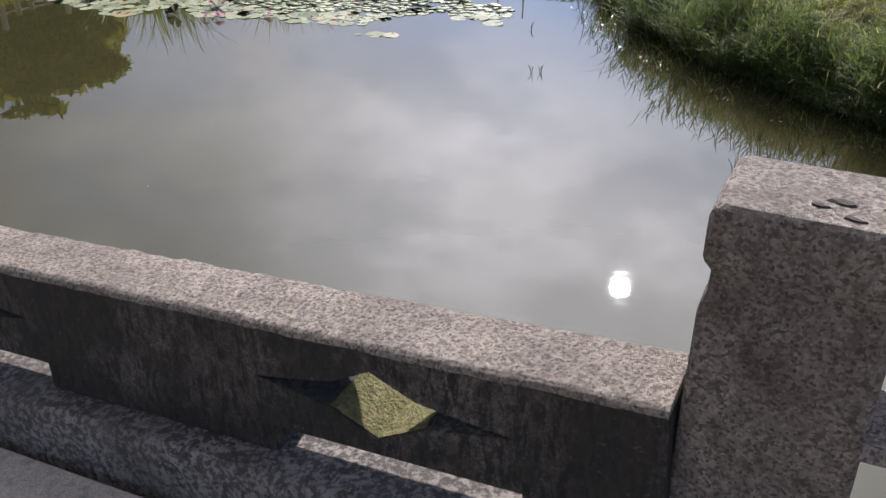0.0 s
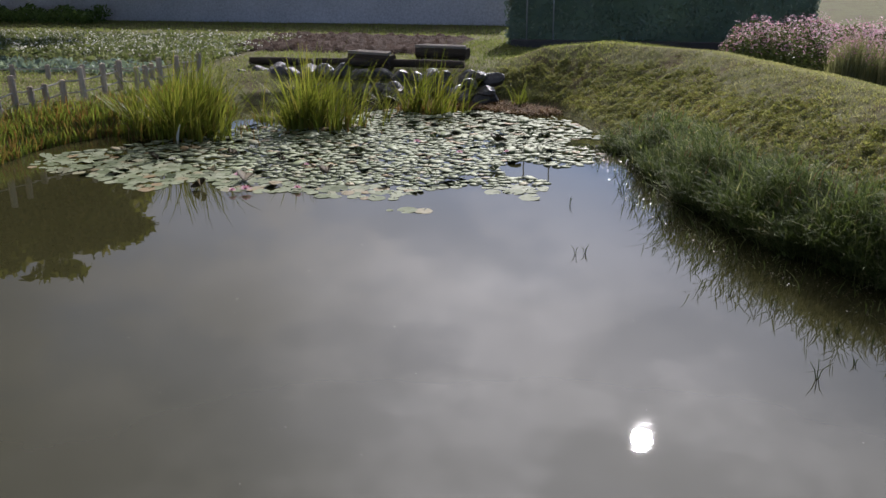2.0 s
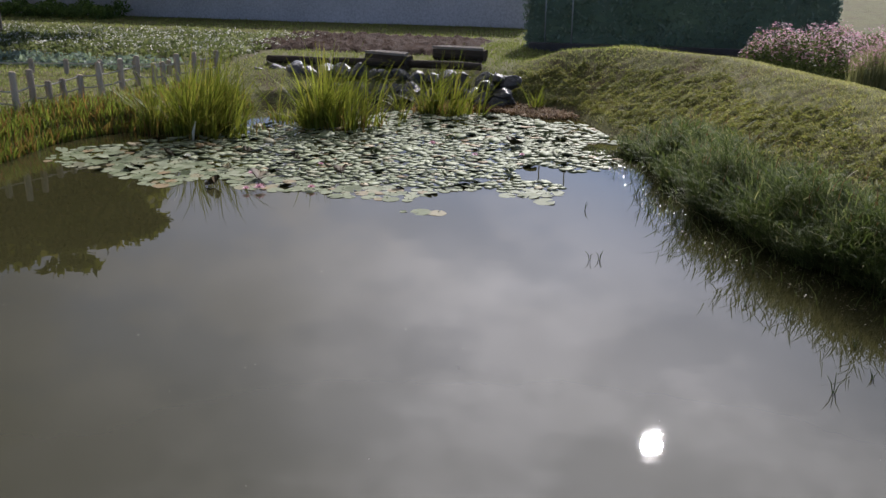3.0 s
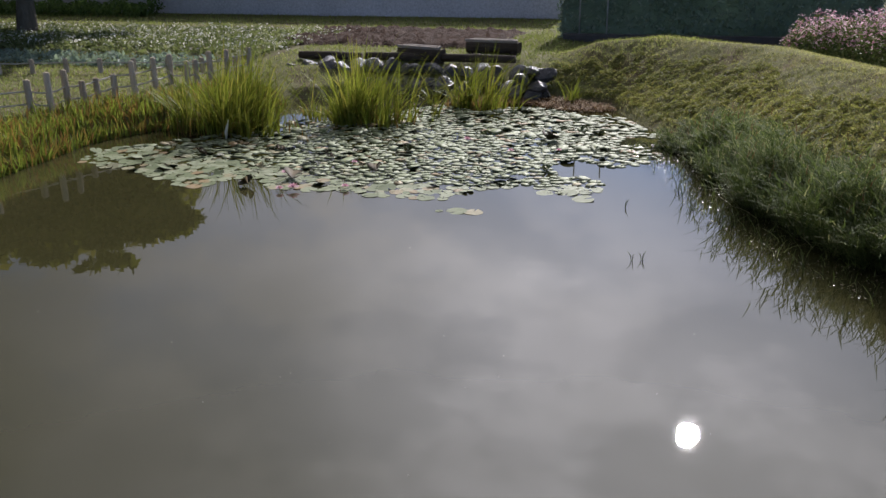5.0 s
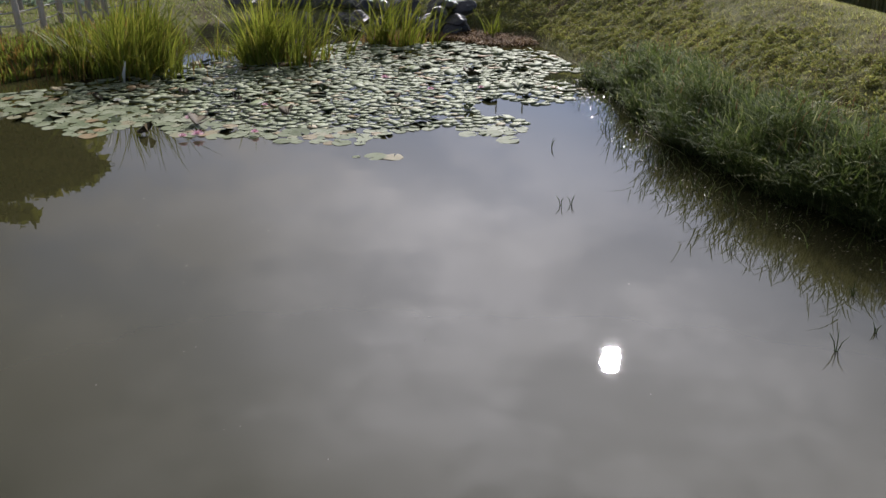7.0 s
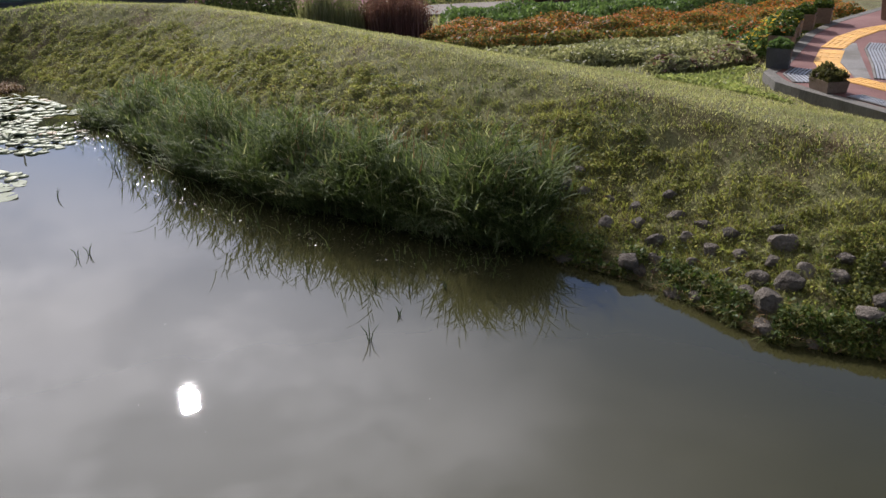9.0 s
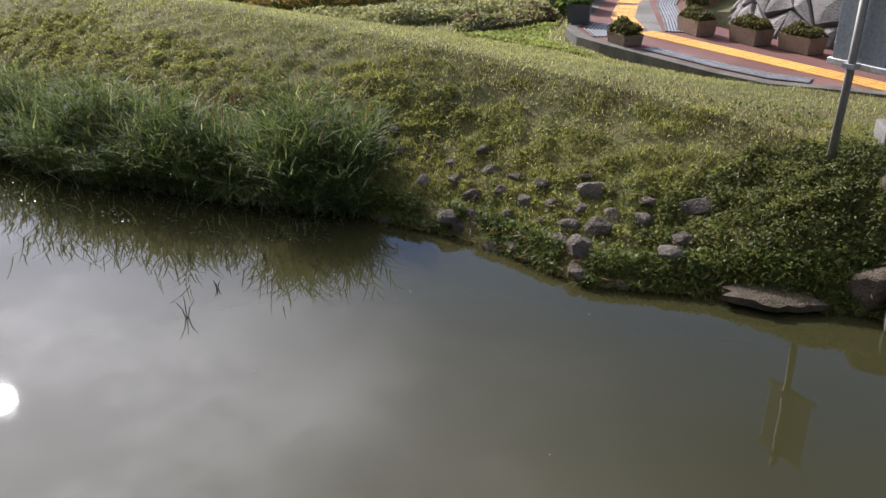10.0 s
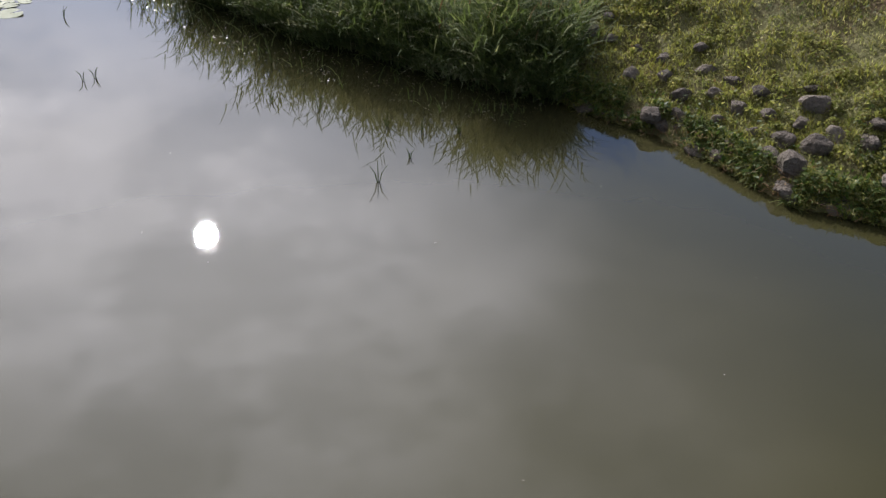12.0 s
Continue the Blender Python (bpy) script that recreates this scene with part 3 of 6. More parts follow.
def pierced_panel(x0, x1, z0, z1, y0, y1, hole):
    """A slab with a pointed opening through it."""
    bm = bmesh.new()
    outer = [(x0, z0), ((x0 + x1) / 2, z0), (x1, z0), (x1, (z0 + z1) / 2), (x1, z1), ((x0 + x1) / 2, z1), (x0, z1), (x0, (z0 + z1) / 2)]
    rim = []
    for y in (y0, y1):
        o = [bm.verts.new((x, y, z)) for x, z in outer]
        h = [bm.verts.new((x, y, z)) for x, z in hole]
        rim.append((o, h))
        for i in range(8):
            f = (o[i], o[(i + 1) % 8], h[(i + 1) % 8], h[i])
            bm.faces.new(f if y == y0 else f[::-1])
    for i in range(8):
        j = (i + 1) % 8
        bm.faces.new((rim[0][0][j], rim[0][0][i], rim[1][0][i], rim[1][0][j]))
        bm.faces.new((rim[0][1][i], rim[0][1][j], rim[1][1][j], rim[1][1][i]))
    bmesh.ops.recalc_face_normals(bm, faces=bm.faces[:])
    return in_bridge(bm)


bridge = thing("stone_bridge", "weathered pinkish granite footbridge with a low pierced parapet", "bridge")
part("parapet_rail", rail_beam(-7.9, -0.002), M_GRANITE, bridge, "worn speckled granite coping")
part("parapet_rail", rail_beam(0.252, 4.6), M_GRANITE, bridge)
M_MOSS = surface("mossy yellow stone", (0.05, 0.05, 0.018), (0.31, 0.28, 0.13), 60, 160, 0.95, 1.0, 0.012)
for k in range(7):
    g1, g0 = -0.25 - 1.18 * k, -0.78 - 1.18 * k            # the slot under this bay
    c = (g0 + g1) / 2 - 0.01
    hole = [(c - 0.10, -0.155), (c, -0.205), (c + 0.10, -0.155), (c + 0.27, -0.125), (c + 0.09, -0.098), (c, -0.055), (c - 0.09, -0.098), (c - 0.27, -0.125)]
    x1 = -0.003 if k == 0 else g1 + 0.325
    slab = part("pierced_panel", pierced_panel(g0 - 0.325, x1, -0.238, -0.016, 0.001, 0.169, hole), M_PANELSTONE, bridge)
    bm = bmesh.new()
    box(bm, g0 - 0.65, 0.010, -0.315, g0, 0.16, -0.236)
    bevel(bm, 0.008, 2)
    roughen(bm, 3, 0.005, 11)
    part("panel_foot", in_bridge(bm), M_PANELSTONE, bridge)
    bm = bmesh.new()
    for s in (-1, 1):
        q = [(c, -0.2045), (c + s * 0.10, -0.1545)]
        a = [bm.verts.new((x, y, z + 0.0015)) for x, z in q for y in (0.006, 0.164)]
        bm.faces.new((a[0], a[1], a[3], a[2]))
    bmesh.ops.subdivide_edges(bm, edges=bm.edges[:], cuts=22, use_grid_fill=True)
    for v in bm.verts:
        v.co.z += 0.0015 * abs(noise.noise(v.co * 50)) + 0.002 * noise.noise(v.co * 120)
    bmesh.ops.solidify(bm, geom=bm.faces[:], thickness=0.001)
    part("moss_crust", in_bridge(bm), M_MOSS, slab, "yellow-green moss crust")
bm = bmesh.new()
box(bm, -0.25, 0.010, -0.315, 0.0, 0.16, -0.236)
bevel(bm, 0.008, 2)
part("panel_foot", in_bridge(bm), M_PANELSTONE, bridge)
bm = bmesh.new()
box(bm, -7.9, -0.06, -0.55, 4.6, 0.20, -0.317)
bevel(bm, 0.035, 3)
part("plinth", in_bridge(bm), M_PLINTH, bridge)
bm = bmesh.new()
box(bm, -7.9, -2.5, -0.70, 4.6, -0.082, -0.455)
bevel(bm, 0.01, 1)
part("deck", in_bridge(bm), M_DECK, bridge, "worn grey concrete deck")


def post_mesh():
    """A square shaft, a groove round its neck and a flat-topped head with worn edges."""
    bm = bmesh.new()
    rings = [(-0.72, 0.0), (0.17, 0.0), (0.185, -0.002), (0.205, -0.008), (0.236, -0.008), (0.252, 0.001), (0.262, 0.004), (0.322, 0.003), (0.334, -0.001), (0.340, -0.009)]
    layers = []
    for z, g in rings:
        loop = []
        x0, x1, y0, y1, c = -g, 0.25 + g, -0.005 - g, 0.20 + g, 0.014
        for cx, cy, a0 in ((x1 - c, y1 - c, 0), (x0 + c, y1 - c, 90), (x0 + c, y0 + c, 180), (x1 - c, y0 + c, 270)):
            for s in range(4):
                w = math.radians(a0 + 30 * s)
                loop.append((cx + c * math.cos(w), cy + c * math.sin(w), z))
        layers.append([bm.verts.new(q) for q in loop])
    m = len(layers[0])
    for a, b in zip(layers, layers[1:]):
        for i in range(m):
            bm.faces.new((a[i], a[(i + 1) % m], b[(i + 1) % m], b[i]))
    bm.faces.new(layers[-1])
    bm.faces.new(layers[0][::-1])
    bmesh.ops.subdivide_edges(bm, edges=bm.edges[:], cuts=3, use_grid_fill=True)
    for v in bm.verts:
        q = v.co
        chip = 0.004 * max(0.0, noise.noise(q * 17) - 0.15) if 0.16 < q.z < 0.335 else 0.0
        v.co += Vector((noise.noise(q * 11), noise.noise(q * 11 + Vector((5, 1, 2))), 0.4 * noise.noise(q * 9 + Vector((2, 7, 3))))) * 0.0018
        v.co.x += chip * (1 if q.x < 0.125 else -1)
    bmesh.ops.transform(bm, matrix=Matrix.Translation((0.107, 1.087, 1.70)) @ Matrix.Rotation(U_AZ, 4, "Z"), verts=bm.verts[:])
    return bm


newel = part("parapet_post", post_mesh(), M_POSTSTONE, bridge, "square granite post with a grooved neck and flat worn head")
PM = Matrix.Translation((0.107, 1.087, 1.70)) @ Matrix.Rotation(U_AZ, 4, "Z")
M_PIT = surface("dark pit in stone", (0.03, 0.025, 0.02), (0.07, 0.06, 0.05), 20, 90, 0.95, 0.5, 0.004)
for x, y, r in ((0.155, 0.075, 0.013), (0.128, 0.055, 0.008), (0.17, 0.03, 0.009), (0.215, 0.075, 0.011)):
    bm = bmesh.new()
    bmesh.ops.create_cone(bm, cap_ends=True, segments=9, radius1=r, radius2=r * 0.6, depth=0.004)
    for v in bm.verts:
        v.co += Vector((noise.noise(v.co * 150 + Vector((x * 90, y * 70, 0))), noise.noise(v.co * 170), 0)) * r * 0.7
    bmesh.ops.transform(bm, matrix=PM @ Matrix.Translation((x, y, 0.3405)) @ Matrix.Diagonal((1.7, 0.8, 1, 1)), verts=bm.verts[:])
    part("pit", bm, M_PIT, newel)

# ---- pond plants: water lilies ----
BED = np.array([(-8.35, 10.05), (-7.2, 9.6), (-6.1, 9.25), (-5.6, 9.22), (-4.9, 9.42), (-3.9, 9.42), (-2.85, 9.7), (-2.45, 10.0), (-1.65, 10.25),
                (-1.62, 10.7), (-1.9, 11.2), (-1.3, 11.7), (-1.0, 12.6), (-1.15, 13.5), (-1.95, 14.9), (-3.4, 15.3), (-5.3, 15.2), (-5.5, 14.1),
                (-6.8, 13.0), (-7.6, 11.85), (-8.5, 11.3), (-8.6, 10.6)])


def pad_data(seed):
    """A round floating leaf with a slit, a wavy rim and a low dish shape; radius 1."""
    r = np.random.default_rng(seed)
    n = 15
    gap = r.uniform(0.10, 0.22)
    a = np.linspace(gap, 2 * math.pi - gap, n)
    ph = r.uniform(0, 6.28, 2)
    rad = 1 + 0.05 * np.sin(3 * a + ph[0]) + 0.03 * np.sin(5 * a + ph[1])
    rim = np.stack([rad * np.cos(a), rad * np.sin(a), 0.014 * np.sin(4 * a + ph[0]) + r.uniform(-0.01, 0.015)], 1)
    low = np.stack([0.96 * rad * np.cos(a), 0.96 * rad * np.sin(a), rim[:, 2] - 0.012], 1)
    verts = np.concatenate([[(0.04, 0, 0.0)], rim, low])
    tri = [(0, 1 + k, 2 + k) for k in range(n - 1)]
    for k in range(n - 1):
        tri += [(1 + k, 1 + n + k, 2 + n + k), (1 + k, 2 + n + k, 2 + k)]
    return verts, np.array(tri)


PADS = [pad_data(40 + k) for k in range(7)]
pad_mesh = []
for v, f in PADS:
    me = bpy.data.meshes.new("lily_pad")
    me.from_pydata(v.tolist(), [], f.tolist())
    me.materials.append(M_PAD)
    pad_mesh.append(me)

spots = []
tries = RNG.uniform((-8.8, 9.1), (-0.9, 15.4), (34000, 2))
ok = inside(BED, tries[:, 0], tries[:, 1])
rim_d, _, _ = along(BED, tries[:, 0], tries[:, 1], True)
cell = {}
for (x, y), good, e in zip(tries, ok, rim_d):
    if not good or e < 0.5 * max(0.0, 0.25 + math.sin(3.1 * x + y) * math.cos(2.3 * y - x)):
        continue
    # thinner towards the open water
    thin = 0.7 if y < 10.6 or x > -2.2 or x < -6.3 else 0.0
    if RNG.random() < 0.06 + 0.25 * max(0.0, math.sin(x * 2.3 + y * 1.1) * math.cos(y * 1.9 - x)):
        continue
    if x < -5.6 and RNG.random() < 0.40 * min(1.0, (-5.6 - x) / 1.2):
        continue
    if RNG.random() < thin * (1 - min(e / 0.9, 1)):
        continue
    rad = RNG.uniform(0.058, 0.105) if RNG.random() < 0.75 else RNG.uniform(0.04, 0.07)
    key = (int(x / 0.25), int(y / 0.25))
    if all((x - a) ** 2 + (y - b) ** 2 > (0.62 * (rad + c)) ** 2 for i in (-1, 0, 1) for j in (-1, 0, 1) for a, b, c in cell.get((key[0] + i, key[1] + j), ())):
        cell.setdefault(key, []).append((x, y, rad))
        spots.append((x, y, rad))
spots += [(-2.94, 9.2, 0.11), (-2.76, 9.22, 0.10), (-3.12, 9.17, 0.04), (-1.75, 9.98, 0.12), (-1.95, 10.18, 0.11)]
spots.sort(key=lambda s: s[1] - 0.25 * abs(s[0] + 4))
lilies = thing("water_lily_bed", "bed of round grey-green water lily leaves floating on the pond", "water lilies")
rest_v, rest_f, count = [], [], 0
for k, (x, y, rad) in enumerate(spots):
    tilt = RNG.normal(0, 0.025 + 0.13 * (RNG.random() < 0.22) * (y > 9.8), 2)
    m = Matrix.Translation((x, y, 0.003 + rad * max(0.0, abs(tilt[0]) + abs(tilt[1]) - 0.06) * 0.8)) @ Euler((tilt[0], tilt[1], RNG.uniform(0, 6.28))).to_matrix().to_4x4() @ Matrix.Diagonal((rad, rad, rad, 1))
    j = int(RNG.integers(7))
    if k < 300:
        ob = new("lily_pad", pad_mesh[j])
        ob.parent, ob.matrix_basis = lilies, m
    else:
        v, f = PADS[j]
        mm = np.array(m)
        rest_v.append(v @ mm[:3, :3].T + mm[:3, 3])
        rest_f.append(f + count)
        count += len(v)
tagged(arrays("outer_lily_cover", np.concatenate(rest_v), np.concatenate(rest_f), M_PAD, lilies), kind="stuff")
# standing and withered leaves among them
M_DEADPAD = surface("withered brown leaf", (0.035, 0.03, 0.015), (0.11, 0.08, 0.035), 12, 60, 0.8, 0.5, 0.01)
for k, (x, y, s, col) in enumerate(((-2.67, 12.75, 0.17, 1), (-4.37, 10.55, 0.12, 1), (-5.2, 9.95, 0.15, 1), (-5.55, 9.55, 0.13, 1), (-3.6, 12.9, 0.1, 0), (-4.3, 11.6, 0.11, 0),
                                    (-3.1, 10.7, 0.09, 0), (-6.0, 11.2, 0.1, 1), (-4.9, 12.4, 0.1, 0), (-2.3, 13.4, 0.1, 0), (-5.2, 11.0, 0.09, 1), (-3.3, 11.5, 0.08, 1),
                                    (-1.95, 12.2, 0.09, 0), (-6.9, 10.7, 0.1, 1), (-5.8, 10.3, 0.08, 0), (-2.35, 11.1, 0.09, 0))):
    v, f = PADS[k % 7]
    v = v.copy() * s * 0.75
    v[:, 2] = np.abs(v[:, 0]) * 0.8 + 0.3 * np.abs(v[:, 1])
    m = np.array(Euler((RNG.uniform(0.2, 0.6), RNG.uniform(-0.4, 0.4), RNG.uniform(0, 6.28))).to_matrix())
    v = v @ m.T
    v += (x, y, 0.02 - min(0, v[:, 2].min()))
    arrays("raised_leaf", v, f, M_DEADPAD if col else M_PAD, lilies, "curled withered brown leaf" if col else "curled raised leaf")


def lily_flower(at, size, mat):
    t = thing("water_lily_flower", "open pink water lily flower among floating leaves", "flower", "water lily flowers", at=at, rz=RNG.uniform(0, 6))
    verts, faces = [], []
    for ring, (n, tilt, ln) in enumerate(((9, 0.25, 1.0), (8, 0.7, 0.9), (6, 1.1, 0.7))):
        for k in range(n):
            a = 2 * math.pi * (k + 0.5 * ring) / n
            c, s = math.cos(a), math.sin(a)
            e = math.cos(tilt) * ln, math.sin(tilt) * ln
            b = len(verts)
            for u, w, h in ((0.1, 0, 0), (0.55, 0.2, 0.5), (1.0, 0, 1.0), (0.55, -0.2, 0.5)):
                verts.append((size * (c * e[0] * u - s * w), size * (s * e[0] * u + c * w), size * (e[1] * h + 0.08 * (1 - h))))
            faces.append((b, b + 1, b + 2, b + 3))
    arrays("petals", np.array(verts), np.array(faces), mat, t)
    bm = bmesh.new()
    bmesh.ops.create_cone(bm, cap_ends=True, segments=8, radius1=size * 0.14, radius2=size * 0.22, depth=size * 0.3)
    bmesh.ops.translate(bm, verts=bm.verts[:], vec=(0, 0, size * 0.25))
    part("stamens", bm, M_YELLOWF, t)


for x, y, s, m in ((-4.95, 9.5, 0.085, M_PINKF), (-5.35, 10.1, 0.07, M_PINKF), (-3.75, 12.45, 0.07, M_PINKF), (-5.08, 9.42, 0.06, M_PINKF), (-6.6, 10.7, 0.06, M_WHITEF),
                   (-5.0, 11.4, 0.05, M_WHITEF), (-4.4, 9.7, 0.06, M_PINKF), (-3.0, 11.9, 0.06, M_PINKF), (-2.4, 12.1, 0.05, M_PINKF), (-5.9, 11.6, 0.05, M_WHITEF),
                   (-4.75, 10.8, 0.05, M_PINKF), (-3.5, 13.6, 0.05, M_WHITEF), (-2.9, 10.3, 0.045, M_WHITEF)):
    lily_flower((x, y, 0.03), s, m)

# white dried bud on a stalk at the reeds' foot
path_tube("stalk", [(-7.12, 11.72, -0.02), (-7.11, 11.72, 0.12), (-7.07, 11.74, 0.28)], [0.012, 0.022, 0.006], M_WHITEF,
          thing("bare_stalk", "bleached upright leaf stalk in the shallows", "plant stalk"))

# grass stems that stand out of the open water
for k, (x, y, h) in enumerate(((-1.05, 8.2, 0.10), (-0.97, 8.24, 0.08), (0.24, 7.49, 0.08), (0.71, 6.12, 0.13), (-1.29, 9.81, 0.12), (-0.8, 10.6, 0.2), (-0.72, 10.1, 0.2), (-0.62, 9.9, 0.16),
                               (0.55, 7.3, 0.12), (0.95, 6.9, 0.08), (1.15, 6.75, 0.1), (0.98, 6.4, 0.06), (0.35, 8.3, 0.2), (-0.35, 9.6, 0.2), (0.05, 8.8, 0.2), (1.4, 6.7, 0.08))):
    tw = thing("grass_stem", "lone bent grass stem standing in the water", "plant stem", "stems in the open water")
    a = RNG.uniform(0, 6.28)
    for j in range(2 + k % 2):
        a += RNG.uniform(1.5, 2.6)
        dx, dy = 0.45 * h * math.cos(a), 0.3 * h * math.sin(a)
        path_tube("blade", [(x, y, -0.03), (x + 0.4 * dx, y + 0.4 * dy, 0.5 * h), (x + dx, y + dy, h * RNG.uniform(0.7, 1.1))], [0.0035, 0.003, 0.0015], M_TALL, tw, sides=4)


def scatter(n, x0, x1, y0, y1):
    return RNG.uniform((x0, y0), (x1, y1), (n, 2))


def on_ground(p, sink=0.01):
    return np.column_stack([p, height(p[:, 0], p[:, 1]) - sink])


# ---- reed clumps ----
def reed_clump(x, y, rx, ry, h, n, lean_way):
    """Tufts of long blades that fan out and bend over at the tip, most of them leaning one way."""
    t = thing("reed_clump", "clump of tall yellow-green reeds standing in the shallows", "reeds", "reed clumps")
    tufts_n = max(5, n // 14)
    c = RNG.normal(0, 0.5, (tufts_n, 2)) * (rx, ry)
    tall = RNG.uniform(0.55, 1.12, tufts_n) * np.clip(1.15 - 0.28 * np.hypot(c[:, 0] / rx, c[:, 1] / ry), 0.5, 1.1)
    i = RNG.integers(0, tufts_n, n)
    o = RNG.normal(0, 0.045, (n, 2))
    base = np.column_stack([c[i] + o + (x, y), np.full(n, -0.05)])
    az = np.arctan2(o[:, 1] + 0.35 * c[i, 1], o[:, 0] + 0.35 * c[i, 0] + 0.05) + RNG.normal(0, 0.4, n)
    az = np.where(RNG.random(n) < 0.35, lean_way + RNG.normal(0, 0.5, n), az)
    lean = np.abs(RNG.normal(0.32, 0.26, n)) + np.where(RNG.random(n) < 0.2, 0.45, 0.0)
    blades("reed_foliage", base, h * tall[i] * (0.55 + 0.5 * RNG.random(n)), RNG.uniform(0.014, 0.032, n), lean, M_REED, 7, t, each=az, droop=0.42)["kind"] = "stuff"
    k = n // 2
    p = RNG.normal(0, 0.6, (k, 2)) * (rx, ry) + (x, y)
    blades("dead_reed_foliage", np.column_stack([p, np.full(k, -0.03)]), h * RNG.uniform(0.1, 0.42, k), RNG.uniform(0.010, 0.020, k), RNG.uniform(0.2, 0.9, k), M_EDGE, 4, t, droop=0.5)["kind"] = "stuff"


reed_clump(-7.3, 12.35, 0.74, 0.48, 1.44, 640, 0.3)
reed_clump(-8.0, 12.3, 0.4, 0.3, 0.75, 300, 0.6)
reed_clump(-5.7, 13.5, 0.82, 0.48, 1.42, 520, 0.2)
reed_clump(-4.3, 15.1, 0.58, 0.34, 1.25, 230, 0.1)
reed_clump(-2.75, 15.9, 0.35, 0.15, 0.6, 45, 0.3)
reed_clump(-6.5, 13.9, 0.5, 0.3, 0.45, 160, 0.3)

# plants that creep over the water's edge on the fence side
p = scatter(26000, -10.0, -7.2, 7.5, 14.6)
d, _, _ = along(SHORE, p[:, 0], p[:, 1], True)
wet = inside(SHORE, p[:, 0], p[:, 1])
p = p[(~wet & (d < 0.75)) | (wet & (d < 0.12))]
base = on_ground(p, 0.02)
base[:, 2] = np.maximum(base[:, 2], -0.03)
edge = blades("water_edge_plants", base, RNG.uniform(0.12, 0.32, len(p)), RNG.uniform(0.012, 0.03, len(p)), RNG.uniform(0.1, 0.7, len(p)), M_EDGE, 3)
tagged(edge, "rusty and yellow-green plants along the pond edge", "plants", kind="stuff")

# floating dead stems before the rocks
p = scatter(5200, -4.9, -1.9, 15.05, 16.5)
p = p[inside(SHORE, p[:, 0], p[:, 1]) & (p[:, 1] > 15.2 + 0.2 * np.sin(p[:, 0] * 3))]
lit = blades("floating_litter", np.column_stack([p, RNG.uniform(0, 0.03, len(p))]), RNG.uniform(0.05, 0.16, len(p)), RNG.uniform(0.012, 0.03, len(p)), RNG.uniform(0.9, 1.6, len(p)), M_LITTER, 2, droop=0.55)
tagged(lit, "brown dead plant litter floating before the rocks", "litter", kind="stuff")

# ---- tall grass on the dyke's foot ----
TUFT = np.array([(-0.98, 13.0), (-0.8, 12.5), (-0.55, 11.8), (-0.05, 10.3), (0.42, 9.4), (0.9, 8.65), (1.35, 8.05), (1.9, 7.5), (2.3, 7.15)])


def along_foot(n, back, front):
    """Places along the foot of the dyke: share of the way 0 to 1, and offset from the waterline into the land."""
    s = RNG.uniform(0, len(TUFT) - 1.001, n)
    i = s.astype(int)
    f = (s - i)[:, None]
    q = TUFT[i] * (1 - f) + TUFT[i + 1] * f
    tang = TUFT[i + 1] - TUFT[i]
    tang /= np.linalg.norm(tang, axis=1)[:, None]
    nor = np.column_stack([-tang[:, 1], tang[:, 0]])
    off = RNG.uniform(-front, back, n)
    return q + nor * off[:, None], off, s


def arch(base, az, h, lean, u):
    """The place at share u along stems that rise and bow over."""
    out = np.stack([np.cos(az), np.sin(az), np.zeros(len(az))], 1)
    return base + np.array([0, 0, 1.0]) * (h * (u - 0.40 * lean * u * u))[:, None] + out * (h * lean * u ** 1.7)[:, None]


# leafy stems in clumps, bowing out over the water
n = 430
c, off, s = along_foot(n, 0.62, 0.10)
take = RNG.random(n) < np.clip((8.5 - s) / 0.5, 0.3, 1)
c, off, s = c[take], off[take], s[take]
n = len(c)
tall = np.where(off > 0.35, 0.42, 0.54) * RNG.uniform(0.45, 1.3, n) * (0.86 + 0.24 * np.sin(s * 4.6 + 1.0) + 0.12 * np.sin(s * 11.3)) * np.clip((s + 1.2) / 4.0, 0.4, 1) * np.clip((9.1 - s) / 1.2, 0.6, 1)
per = RNG.integers(9, 20, n)
c, off, s, tall = (np.repeat(v, per, 0) for v in (c, off, s, tall))
n = len(c)
o = RNG.normal(0, 0.055, (n, 2))
base = np.column_stack([c + o, np.maximum(height(c[:, 0] + o[:, 0], c[:, 1] + o[:, 1]), -0.03) - 0.02])
az = np.arctan2(o[:, 1] - 0.045, o[:, 0] - 0.05) + RNG.normal(0, 0.35, n)
h = tall * RNG.uniform(0.6, 1.15, n)
lean = np.abs(RNG.normal(0.25, 0.16, n)) + np.where(off < 0.12, 0.25, 0.0)
g1 = blades("tall_grass", base, h, np.full(n, 0.006), lean, M_TALL, 5, each=az, droop=0.4)
tagged(g1, "dense tall green grass hanging over the water", "tall grass", kind="stuff")
k = 10
u = np.tile(np.linspace(0.12, 1.0, k), n) + RNG.uniform(-0.04, 0.04, n * k)
turn = np.tile(np.where(np.arange(k) % 2, 1.0, -1.0), n) * RNG.uniform(0.35, 1.2, n * k)
at = arch(np.repeat(base, k, 0), np.repeat(az, k), np.repeat(h, k), np.repeat(lean, k), u)
at[:, 2] = np.maximum(at[:, 2], 0.004)
m = len(at)
g2 = blades("tall_grass_leaves", at, RNG.uniform(0.08, 0.17, m) * np.repeat(np.clip(h / 0.45, 0.5, 1.1), k), RNG.uniform(0.007, 0.013, m), np.abs(RNG.normal(1.15, 0.45, m)), M_TALL, 3, each=np.repeat(az, k) + turn, droop=0.34, curl=1.1)
tagged(g2, "narrow leaves of the tall bank grass", "tall grass", kind="stuff")
